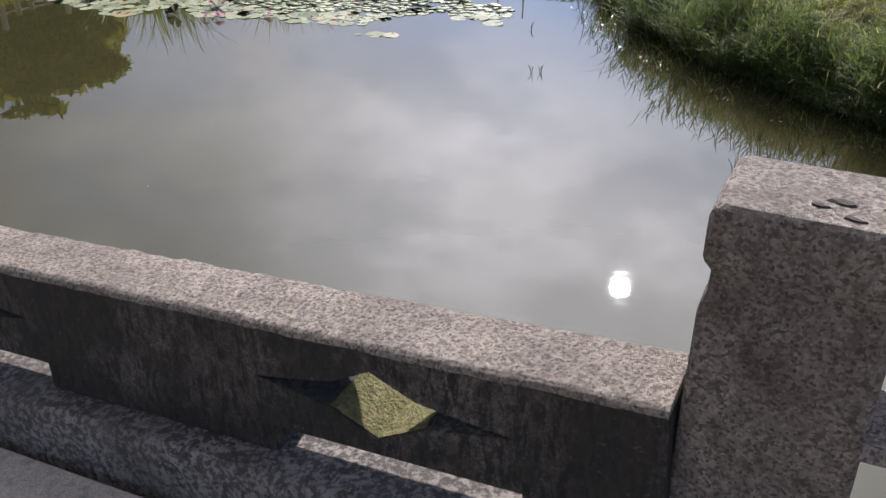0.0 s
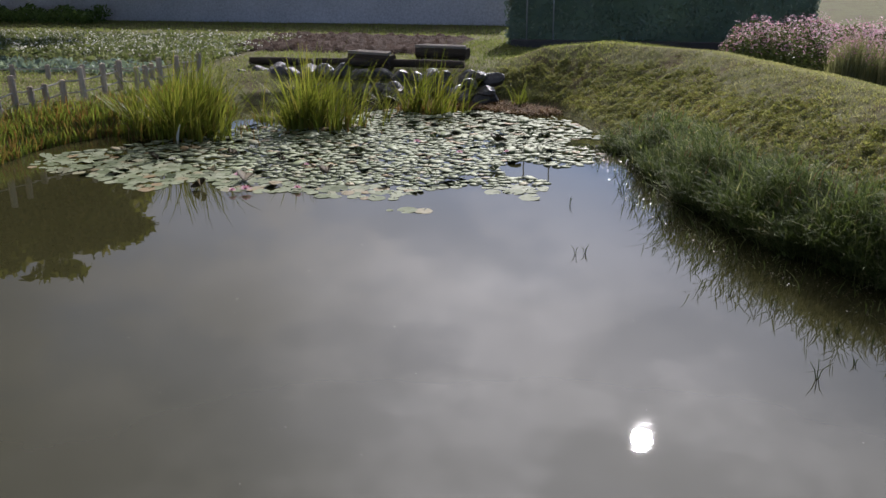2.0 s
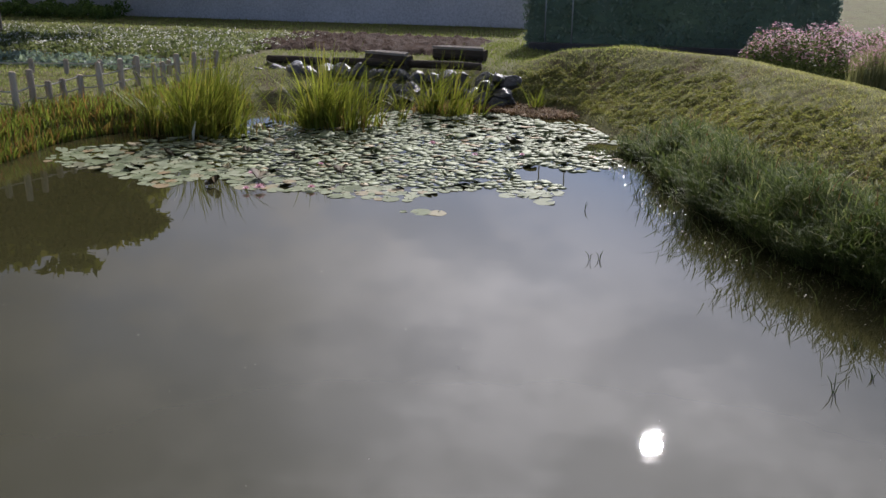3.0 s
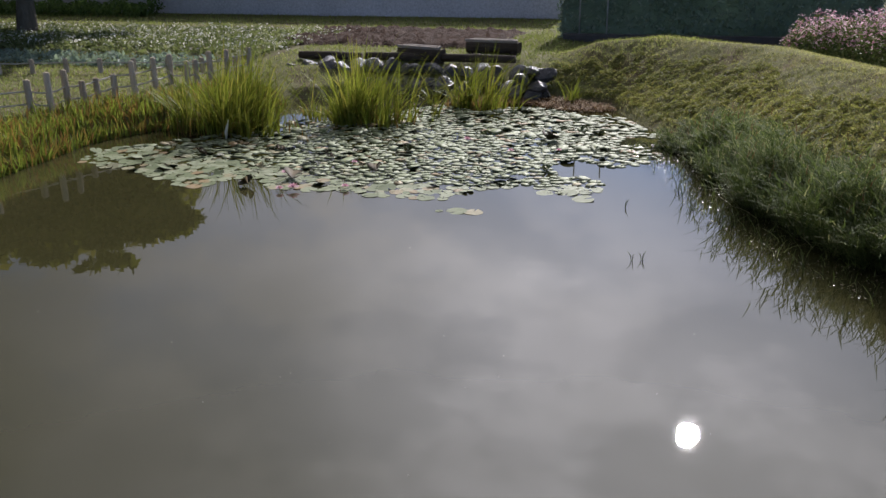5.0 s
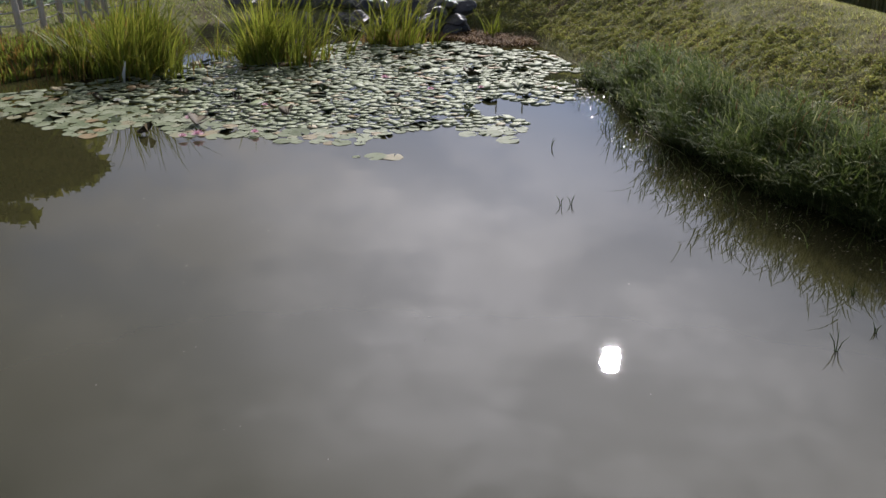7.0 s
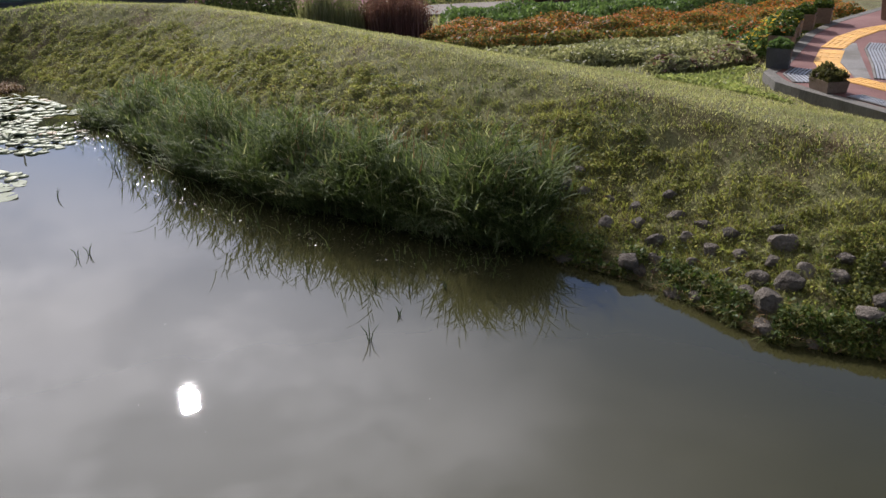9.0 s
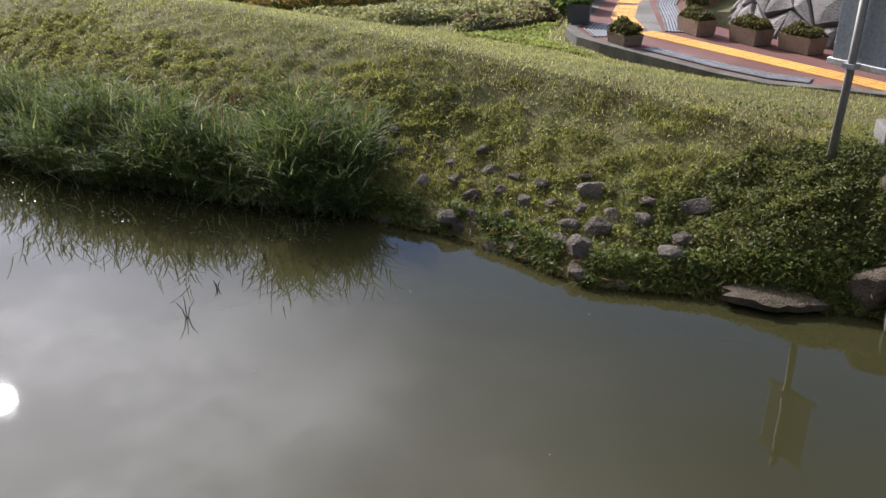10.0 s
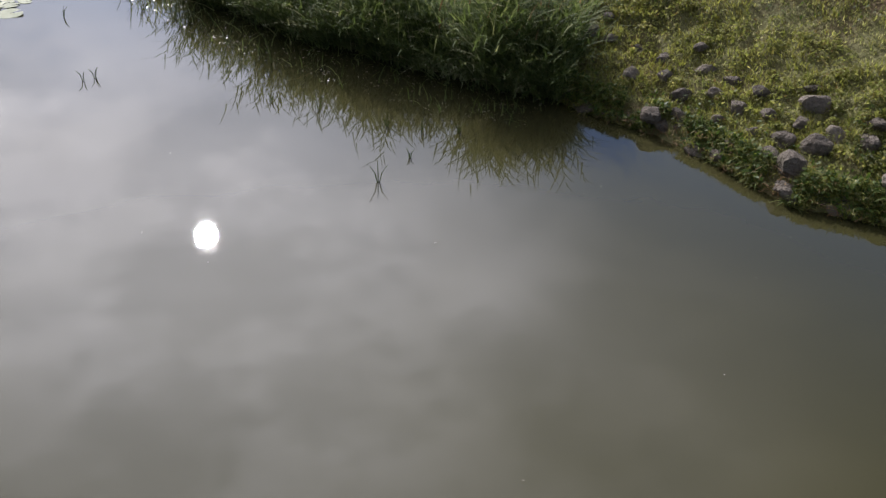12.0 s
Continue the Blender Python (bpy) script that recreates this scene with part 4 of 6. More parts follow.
# lower grass behind and between
n = 5500
p, off, s = along_foot(n, 0.95, -0.10)
take = RNG.random(n) < np.clip((8.3 - s) / 0.8, 0.2, 1)
p, off, s = p[take], off[take], s[take]
n = len(p)
pat = np.sin(p[:, 0] * 7.3 + 1.7 * np.sin(p[:, 1] * 4.1)) * np.cos(p[:, 1] * 6.7)
z = height(p[:, 0], p[:, 1]) - 0.01
g5 = blades("tall_grass_understorey", np.column_stack([p, z]), (0.20 + 0.10 * pat) * RNG.uniform(0.5, 1.2, n) * np.clip(1.5 - off, 0.5, 1), RNG.uniform(0.007, 0.013, n), RNG.uniform(0.2, 0.9, n), M_TALL, 4, way=math.radians(225), spread=0.8)
tagged(g5, "shorter grass under the tall bank grass", "tall grass", kind="stuff")
# long single blades that stand out of the mass
n = 1500
p, off, s = along_foot(n, 0.70, 0.08)
z = np.maximum(height(p[:, 0], p[:, 1]), -0.03)
g6 = blades("tall_grass_tips", np.column_stack([p, z]), RNG.uniform(0.38, 0.68, n) * np.where(off > 0.35, 0.75, 1.0) * np.clip((s + 1.2) / 4.0, 0.4, 1), RNG.uniform(0.008, 0.014, n), np.abs(RNG.normal(0.42, 0.22, n)), M_TIPS, 5, way=math.radians(200), spread=0.8, droop=0.45)
tagged(g6, "long pale blades standing out of the tall grass", "tall grass", kind="stuff")
# leaves that trail down onto the water
n = 260
c = np.array([(1.55, 7.72), (1.75, 7.52), (2.02, 7.32), (0.75, 8.72), (-0.1, 10.25)])[RNG.integers(0, 5, n)]
g7 = blades("drooping_leaves", np.column_stack([c + RNG.normal(0, 0.06, (n, 2)), RNG.uniform(0.03, 0.14, n)]), RNG.uniform(0.16, 0.32, n), RNG.uniform(0.008, 0.014, n), RNG.uniform(0.8, 1.3, n), M_TIPS, 5, way=math.radians(225), spread=0.45, droop=0.75)
tagged(g7, "pale grass leaves drooping onto the water", "tall grass", kind="stuff")
# pale seed heads
n = 260
p, off, s = along_foot(n, 0.8, 0.1)
z = np.maximum(height(p[:, 0], p[:, 1]), 0.0) + RNG.uniform(0.35, 0.58, n) * np.where(off > 0.4, 0.7, 1.0) * np.clip((s + 1.2) / 4.0, 0.4, 1)
g3 = blades("seed_heads", np.column_stack([p, z]), RNG.uniform(0.08, 0.16, n), RNG.uniform(0.008, 0.014, n), RNG.uniform(0.2, 0.9, n), M_LITTER, 3, way=math.radians(30), spread=0.4)
tagged(g3, "pale seed heads above the tall grass", "tall grass", kind="stuff")
# stems that trail in the water
n = 420
p, off, s = along_foot(n, -0.15, 0.7)
g4 = blades("trailing_stems", np.column_stack([p, np.full(n, -0.02)]), RNG.uniform(0.05, 0.22, n), RNG.uniform(0.006, 0.011, n), RNG.uniform(0.2, 1.2, n), M_TALL, 3)
tagged(g4, "sparse grass stems standing out in the water", "grass", kind="stuff")

# glossy tilted flakes added on the water for ripple glints under the tall grass
M_GLINT = foliage("glossy ripple glint facets", ((0.0, (0.06, 0.07, 0.03)), (0.6, (0.12, 0.11, 0.06)), (1.0, (0.35, 0.33, 0.28))), 0.05, 0.2, spec=0.8)
n = 1700
p, off, s = along_foot(n, 0.05, 0.70)
tagged(leaves("ripple_glints", np.column_stack([p, np.full(n, 0.006)]), 0.011, M_GLINT, flat=0.92, tilt=0.10), "small glossy facets added for sun glints on ripples by the tall grass", "leaf litter", kind="stuff")

# seeds and petals adrift on the open water
M_SEED = surface("pale drifting seed", (0.25, 0.23, 0.19), (0.45, 0.42, 0.36), 40, 120, 0.8, 0.2, 0.002)
p = scatter(70, -5.5, 3.0, 2.2, 9.0)
p = p[inside(SHORE, p[:, 0], p[:, 1])]
tagged(leaves("drifting_seeds", np.column_stack([p, np.full(len(p), 0.004)]), 0.005, M_SEED, flat=0.9, tilt=0.2), "tiny pale seeds adrift on the still water", "seeds", kind="stuff")

# ---- log fence with two ropes, on the far left bank ----
def hz(x, y):
    return float(height(np.array([x]), np.array([y]))[0])


def post_part(x, y, h, r, parent, tilt=0.0):
    z = hz(x, y)
    bm = bmesh.new()
    bmesh.ops.create_cone(bm, cap_ends=True, segments=10, radius1=r, radius2=r * 0.93, depth=h + 0.15)
    top = [e for e in bm.edges if all(v.co.z > 0 for v in e.verts)]
    bmesh.ops.bevel(bm, geom=top, offset=r * 0.22, segments=2, affect="EDGES")
    for v in bm.verts:
        v.co += Vector((noise.noise(v.co * 14 + Vector((x, y, 0))), noise.noise(v.co * 14 + Vector((y, x, 3))), 0)) * 0.006
    m = Matrix.Translation((x, y, z + (h - 0.15) / 2)) @ Matrix.Rotation(tilt, 4, "Y")
    bmesh.ops.transform(bm, matrix=m, verts=bm.verts[:])
    part("post", bm, M_WOOD, parent)
    return Vector((x, y, z))


def rope_run(tops, high, parent):
    for (a, ha), (b, hb) in zip(tops, tops[1:]):
        for f in high:
            p, q = a + Vector((0, 0, f)), b + Vector((0, 0, f))
            mid = (p + q) / 2 - Vector((0, 0, 0.012))
            path_tube("rope", [p, mid, q], 0.012, M_ROPE, parent, sides=5)


fence = thing("rope_fence", "low fence of weathered round posts joined by two ropes", "fence")
tops = []
for x, y, h in ((-10.1, 10.4, 0.55), (-9.79, 10.99, 0.49), (-9.60, 11.18, 0.62), (-9.62, 11.56, 0.57), (-9.52, 11.79, 0.39), (-9.51, 12.10, 0.37), (-9.49, 12.48, 0.35),
                (-9.29, 12.70, 0.53), (-9.28, 13.24, 0.51), (-9.36, 13.80, 0.50), (-9.07, 13.86, 0.39), (-9.02, 14.05, 0.39), (-8.94, 14.36, 0.50), (-8.90, 14.87, 0.47), (-8.75, 15.4, 0.45)):
    tops.append((post_part(x, y, h, 0.052, fence, RNG.normal(0, 0.03)), h))
rope_run(tops, (0.33, 0.15), fence)
fence2 = thing("rope_fence", "row of short posts with one rope before the flower field", "fence")
tops = []
for k in range(9):
    x, y = -13.85 + 0.60 * k, 13.9 + 0.19 * k
    tops.append((post_part(x, y, 0.27, 0.05, fence2, RNG.normal(0, 0.03)), 0.36))
rope_run(tops, (0.20,), fence2)

# ---- rocks round the pond's far end ----
def rock(name, label, x, y, z, s, seed, mat, group="", cat="rock"):
    ob = part(name, blob(seed, *s, rough=0.45, sub=3, cuts=8), mat, None, "", smooth=False)
    ob.location, ob.rotation_euler = (x, y, z), (RNG.normal(0, 0.2), RNG.normal(0, 0.2), RNG.uniform(0, 6.28))
    return tagged(ob, label, cat, group)


k = 0
for tier in range(2):
    for i in range(17):
        f = i / 16
        x = -8.3 + 4.9 * f + RNG.normal(0, 0.05)
        y = 16.15 + 0.25 * math.sin(f * 3.1) + 0.28 * tier + RNG.normal(0, 0.05)
        s = RNG.uniform(0.15, 0.24)
        rock("pond_rock", "dark rounded rock stacked along the pond's far edge", x, y - 0.12, 0.12 + 0.25 * tier, (s * 1.25, s, s * 0.85), 11 + k, M_ROCK, "rocks at the pond's far end")
        k += 1
for x, y, z, s in ((-3.78, 16.05, 0.34, 0.15), (-3.62, 16.15, 0.46, 0.12), (-3.48, 16.0, 0.22, 0.16), (-3.85, 15.95, 0.12, 0.2), (-3.55, 15.9, 0.06, 0.16)):
    rock("pond_rock", "dark rock with a bleached sunlit top", x, y, z, (s * 1.2, s, s * 0.8), 60 + k, M_ROCK, "rocks at the pond's far end")
    k += 1
# old timbers that hold the soil above the rocks
for i, (x0, x1, y) in enumerate(((-8.4, -7.1, 16.75), (-7.05, -5.6, 16.85), (-5.55, -4.1, 16.9))):
    t = path_tube("edging_log", [(x0, y, 0.57), ((x0 + x1) / 2, y + 0.03, 0.575), (x1, y + 0.02, 0.57)], [0.075, 0.08, 0.07], M_LOG, None, 10)
    tagged(t, "long dark log laid as soil edging", "log", "edging logs")


def log_bench(x, y, ln, rz):
    t = thing("log_bench", "low bench of a dark split log with bleached planks", "bench", "log benches", at=(x, y, hz(x, y)), rz=rz)
    bm = bmesh.new()
    bmesh.ops.create_cone(bm, cap_ends=True, segments=14, radius1=0.17, radius2=0.155, depth=ln)
    bmesh.ops.transform(bm, matrix=Matrix.Translation((0, 0, 0.15)) @ Matrix.Rotation(math.pi / 2, 4, "Y"), verts=bm.verts[:])
    for v in bm.verts:
        v.co.z = min(v.co.z, 0.22)
        v.co += Vector((0, noise.noise(v.co * 5), noise.noise(v.co * 6))) * 0.02
    part("split_log", bm, M_LOG, t)
    for j in range(3):
        bm = bmesh.new()
        box(bm, -ln / 2 - 0.03 + 0.05 * j, -0.13 + 0.10 * j, 0.225, ln / 2 - 0.04 * j, -0.08 + 0.10 * j, 0.275)
        bevel(bm, 0.006, 1)
        part("plank", bm, M_PLANK, t)
    for e in (-0.42, 0.42):
        bm = bmesh.new()
        box(bm, e * ln - 0.06, -0.12, -0.05, e * ln + 0.06, 0.12, 0.06)
        bevel(bm, 0.01, 1)
        part("foot_block", bm, M_LOG, t)


log_bench(-5.95, 17.0, 0.92, -0.32)
log_bench(-4.75, 17.85, 1.05, -0.12)

# ---- the beds beyond the far end ----
def draped(name, x0, x1, y0, y1, step, lift, rough, mat, label, cat):
    xs, ys = np.arange(x0, x1, step), np.arange(y0, y1, step)
    X, Y = np.meshgrid(xs, ys)
    e = np.minimum(np.minimum(X - x0, x1 - X), np.minimum(Y - y0, y1 - Y))
    Z = height(X, Y) + lift * smooth(e / 0.35) - 0.02 + rough * RNG.normal(size=X.shape) * smooth(e / 0.3)
    i = np.arange(X.size).reshape(X.shape)
    q = np.stack([i[:-1, :-1], i[:-1, 1:], i[1:, 1:], i[1:, :-1]], -1).reshape(-1, 4)
    return tagged(arrays(name, np.stack([X, Y, Z], -1).reshape(-1, 3), q, mat), label, cat, kind="stuff")


draped("soil_bed", -10.2, -4.9, 18.4, 22.2, 0.09, 0.10, 0.035, M_SOIL, "bed of dug brown soil clods", "soil")


def low_plants(name, x0, x1, y0, y1, n, h, size, mat, label, cat, shape=None, z_of=None):
    p = scatter(n, x0, x1, y0, y1)
    if shape is not None:
        p = p[shape(p[:, 0], p[:, 1])]
    z = height(p[:, 0], p[:, 1]) + h * RNG.uniform(0.0, 1.0, len(p)) ** 0.7 * (0.7 + 0.3 * np.sin(p[:, 0] * 5) * np.cos(p[:, 1] * 4.3))
    return tagged(leaves(name, np.column_stack([p, z]), size, mat), label, cat, kind="stuff")


low_plants("field_plants", -24, -9.2, 16.6, 21.4, 24000, 0.14, 0.055, M_FIELD, "field of low grey-green plants with white flowers", "plants", lambda x, y: y > 15.2 - 0.15 * (x + 9))
low_plants("field_flowers", -24, -9.0, 16.9, 21.2, 4200, 0.24, 0.032, M_WHITEF, "small white flowers over the field", "flowers", lambda x, y: y > 15.4 - 0.15 * (x + 9))
low_plants("field_dark_plants", -20, -10.0, 15.4, 16.4, 3500, 0.16, 0.06, M_HEDGE, "dark low plants at the field's edge", "plants", lambda x, y: y > 14.6 - 0.12 * (x + 9))

# ---- the building and hedge at the back ----
hall = thing("boundary_wall", "long pale grey rendered boundary wall in its own shade", "wall")
bm = bmesh.new()
box(bm, -28, 26.1, -0.2, -4.75, 26.45, 2.2)
bevel(bm, 0.02, 1)
part("wall", bm, M_PLASTER, hall)
bm = bmesh.new()
box(bm, -28.1, 26.02, 2.2, -4.65, 26.53, 2.3)
part("coping", bm, M_CONCRETE, hall)

def hedge(x0, x1, y0, y1, h, label):
    t = thing("hedge", label, "hedge")
    z = hz((x0 + x1) / 2, y0)
    bm = bmesh.new()
    box(bm, x0 + 0.12, y0 + 0.12, z - 0.1, x1 - 0.12, y1 - 0.12, z + h - 0.12)
    roughen(bm, 10, 0.12, 1.5)
    part("core", bm, M_HEDGE, t)
    n = int(((x1 - x0) * h * 2 + (x1 - x0) * (y1 - y0)) * 420)
    p = RNG.uniform((x0, y0, z), (x1, y1, z + h), (n * 3, 3))
    d = np.minimum.reduce([p[:, 0] - x0, x1 - p[:, 0], p[:, 1] - y0, z + h - p[:, 2]])
    p = p[d < 0.16][:n]
    leaves("hedge_leaves", p, 0.055, M_HEDGE, t)["kind"] = "stuff"


hedge(-4.1, 2.6, 21.0, 22.2, 1.7, "tall clipped dark green hedge in deep shade")
# low stone kerb at the hedge's foot
bm = bmesh.new()
box(bm, -3.9, 20.7, 0.3, 2.4, 20.95, 0.68)
bevel(bm, 0.015, 1)
tagged(part("hedge_kerb", bm, M_ROCK), "low shaded concrete kerb before the hedge", "kerb")
for x in (-3.55, -2.95):
    path_tube("pole", [(x, 20.8, 0.4), (x, 20.8, 2.6)], 0.016, M_STEEL, thing("thin_pole", "thin pale metal pole before the hedge", "pole", "thin poles"), 8)


low_plants("wall_foot_shrubs", -26, -17.5, 24.4, 25.8, 5000, 0.55, 0.08, M_GREEN, "low green shrubs at the foot of the wall", "shrubs")


# ---- trees, mirrored in the pond ----
def tree(x, y, h, r, low, n, seed):
    t = thing("tree", "spreading leafy tree with an uneven olive-green crown", "tree", "trees round the field")
    g = np.random.default_rng(seed)
    z = hz(x, y)
    path_tube("trunk", [(x, y, z - 0.2), (x + 0.1, y, z + h * 0.25), (x - 0.05, y + 0.1, z + h * 0.55), (x, y, z + h * 0.8)], [0.28, 0.2, 0.13, 0.05], M_BARK, t, 10)
    cs = []
    for k in range(9):
        a = 2 * math.pi * k / 9 + g.uniform(-0.3, 0.3)
        rr, zz = r * g.uniform(0.45, 0.75), z + low + (h - low) * g.uniform(0.2, 0.75)
        e = Vector((x + rr * math.cos(a), y + rr * math.sin(a), zz))
        s = Vector((x, y, z + h * g.uniform(0.2, 0.45)))
        path_tube("limb", [s, s.lerp(e, 0.5) + Vector((0, 0, 0.2)), e], [0.1, 0.06, 0.02], M_BARK, t, 6)
        cs.append((e, r * g.uniform(0.3, 0.48)))
    cs.append((Vector((x, y, z + low + (h - low) * 0.6)), r * 0.42))
    pts = []
    for e, rr in cs:
        for j in range(10):
            c = np.array(e) + g.normal(size=3) * rr * (0.55, 0.55, 0.22)
            q = g.normal(size=(n // (len(cs) * 10), 3))
            q /= np.linalg.norm(q, axis=1)[:, None]
            pts.append(c + q * (rr * 0.42 * g.uniform(0.3, 1.0, len(q)) ** 0.5)[:, None] * (1, 1, 0.55))
    pts = np.concatenate(pts)
    d = np.hypot(pts[:, 0] - x, pts[:, 1] - y) / r
    pts = pts[pts[:, 2] < z + h * (1.10 - 0.14 * d * d) + 0.12 * np.sin(pts[:, 0] * 1.9) * np.cos(pts[:, 1] * 2.3)]
    leaves("crown", pts, 0.2, M_TREE, t)


tree(-17.3, 19.4, 3.9, 4.6, 2.5, 30000, 3)
tree(-21.5, 17.8, 4.4, 5.0, 2.5, 26000, 5)
tree(-19.5, 12.5, 4.1, 4.6, 2.4, 16000, 8)

# ---- flower garden behind the dyke ----
def flower_bed(name, label, shape_pts, n, h, leaf, leaf_mat, flower_n=0, flower_mat=None, fsize=0.03, cat="flower bed"):
    """A bed inside an outline: leaves through its height, flowers over its top."""
    poly = np.array(shape_pts)
    lo, hi = poly.min(0), poly.max(0)
    t = thing(name, label, cat)
    p = RNG.uniform(lo, hi, (n * 2, 2))
    p = p[inside(poly, p[:, 0], p[:, 1])][:n]
    hump = 0.75 + 0.25 * np.sin(p[:, 0] * 4.1 + 1.3 * np.sin(p[:, 1] * 3)) * np.cos(p[:, 1] * 3.7)
    hump = hump * (0.5 + 0.5 * smooth(along(poly, p[:, 0], p[:, 1], True)[0] / 0.2))
    z = height(p[:, 0], p[:, 1]) + h * hump * RNG.uniform(0.02, 1.0, len(p)) ** 0.6
    leaves("foliage", np.column_stack([p, z]), leaf, leaf_mat, t)
    if flower_n:
        p = RNG.uniform(lo, hi, (flower_n * 2, 2))
        p = p[inside(poly, p[:, 0], p[:, 1])][:flower_n]
        hump = 0.75 + 0.25 * np.sin(p[:, 0] * 4.1 + 1.3 * np.sin(p[:, 1] * 3)) * np.cos(p[:, 1] * 3.7)
        hump = hump * (0.5 + 0.5 * smooth(along(poly, p[:, 0], p[:, 1], True)[0] / 0.2))
        z = height(p[:, 0], p[:, 1]) + h * hump * RNG.uniform(0.72, 1.14, len(p))
        leaves("blossom", np.column_stack([p, z]), fsize, flower_mat, t, flat=0.7)
    return t


flower_bed("cosmos_bed", "tall feathery bed of pink cosmos flowers", ((0.5, 18.2), (1.5, 16.6), (2.9, 16.5), (3.9, 18.2), (3.2, 19.6), (1.2, 19.8)), 12000, 0.86, 0.04, M_COSMOS, 9500, M_PINKF, 0.028)


def tall_clump(name, label, cat, x0, x1, y0, y1, n, h, stem_mat, top_mat, top_n, size):
    """A stand of thin upright stems, hazy with small blossoms towards the top."""
    t = thing(name, label, cat)
    p = scatter(n, x0, x1, y0, y1)
    edge = np.minimum(np.minimum(p[:, 0] - x0, x1 - p[:, 0]) / 0.3, 1)
    tall = h * RNG.uniform(0.6, 1.08, n) * (0.7 + 0.3 * edge)
    blades("stem_mass", on_ground(p), tall, RNG.uniform(0.008, 0.016, n), np.abs(RNG.normal(0.16, 0.12, n)), stem_mat, 4, t)["kind"] = "stuff"
    i = RNG.integers(0, n, top_n)
    q = on_ground(p[i]) + np.column_stack([RNG.normal(0, 0.06, (top_n, 2)), tall[i] * RNG.uniform(0.5, 1.02, top_n) ** 0.7])
    leaves("blossom", q, size, top_mat, t)


tall_clump("cosmos_bed", "tall grassy stand of pale pink cosmos", "flower bed", 2.0, 3.0, 14.7, 15.5, 1500, 0.80, M_HERB, M_PINKF, 1300, 0.022)
tall_clump("red_shrub", "dark red feathery stand in the flower garden", "shrub", 2.9, 3.85, 14.3, 15.1, 1900, 0.78, M_DARKRED, M_DARKRED, 2600, 0.026)
flower_bed("marigold_bed", "long bed of orange marigolds", ((3.4, 13.6), (5.2, 13.3), (8.2, 13.3), (11.5, 13.7), (12.0, 15.1), (8.2, 14.6), (5.0, 14.7), (3.8, 14.6)), 20000, 0.29, 0.036, M_MARI, 15000, M_ORANGE, 0.024)
flower_bed("marigold_bed", "strip of yellow marigolds beside the orange ones", ((3.6, 13.1), (5.4, 12.75), (8.6, 12.8), (10.5, 13.1), (10.4, 13.5), (8.2, 13.3), (5.2, 13.3), (3.6, 13.5)), 7000, 0.26, 0.04, M_MARI, 2200, M_ORANGE, 0.022)
flower_bed("green_bed", "broad bed of fresh green leafy plants", ((4.2, 14.9), (8.2, 14.9), (12.5, 15.4), (12.8, 17.0), (8.0, 16.4), (4.6, 16.2)), 22000, 0.36, 0.042, M_GREEN)
flower_bed("herb_bed", "bed of low grey-green herbs", ((4.2, 11.6), (6.6, 11.2), (8.2, 11.8), (8.0, 12.7), (5.4, 12.6), (4.0, 12.6)), 15000, 0.20, 0.035, M_HERB, 200, M_WHITEF, 0.025)
flower_bed("herb_bed", "patch of reddish bedding plants", ((5.4, 10.5), (7.0, 10.75), (7.3, 11.4), (6.4, 11.3), (5.5, 11.0)), 3600, 0.22, 0.05, M_HERB, 700, M_DARKRED, 0.04)
flower_bed("marigold_bed", "clump of orange marigolds at the path's edge", ((7.4, 11.6), (8.2, 11.75), (8.2, 12.5), (7.5, 12.4)), 1300, 0.4, 0.05, M_GREEN, 420, M_ORANGE, 0.04)
flower_bed("marigold_bed", "clump of yellow flowers beside the planters", ((7.2, 11.0), (8.0, 11.6), (9.2, 12.4), (9.0, 13.0), (8.2, 12.4), (7.2, 11.6)), 2600, 0.42, 0.05, M_GREEN, 600, M_YELLOWF, 0.04)
flower_bed("clover_patch", "bright green clover patch on the lawn's edge", ((4.6, 9.3), (5.55, 8.3), (5.6, 9.2), (6.2, 10.0), (6.9, 10.6), (6.2, 10.5), (5.2, 10.2)), 6500, 0.08, 0.03, M_GREENLAWN)
flower_bed("red_shrub", "rust red bedding shrub beyond the garden path", ((6.9, 17.7), (8.4, 17.7), (8.5, 18.5), (7.0, 18.6)), 2600, 0.45, 0.06, M_DARKRED, 300, M_ORANGE, 0.04)
flower_bed("green_bed", "mixed green and orange beds beyond the garden path", ((2.5, 18.9), (14, 18.7), (16, 20.5), (3, 21.5)), 9000, 0.4, 0.07, M_GREEN, 900, M_ORANGE, 0.05)
bm = bmesh.new()
prism(bm, [(4.4, 16.9), (8.5, 16.85), (15, 17.4), (15, 18.6), (8.5, 18.3), (4.4, 18.3)], 0.3, 0.53)
tagged(part("garden_path", bm, M_EARTH), "brown earth path between the flower beds", "path", kind="structure")

# ---- red path, its kerb, guide tiles and drains ----
PZ = 0.70
left = [(6.75, -6), (6.75, 4.5), (6.58, 5.5), (6.3, 5.95), (5.92, 6.45), (5.82, 7.0), (5.80, 8.5), (5.82, 8.9), (6.02, 9.35), (6.5, 9.72), (7.55, 10.7), (8.4, 11.5), (9.6, 12.35), (13, 14.2)]
right = [(14, 12.4), (10.6, 11.2), (9.1, 10.4), (8.2, 9.5), (7.6, 8.9), (7.55, 8.0), (7.7, 5), (7.8, -6)]
path = thing("red_path", "red resin footpath with a grey concrete edge", "path", kind="structure")
bm = bmesh.new()
prism(bm, left + right, 0.2, PZ)
part("paving", bm, M_BRICKRED, path)


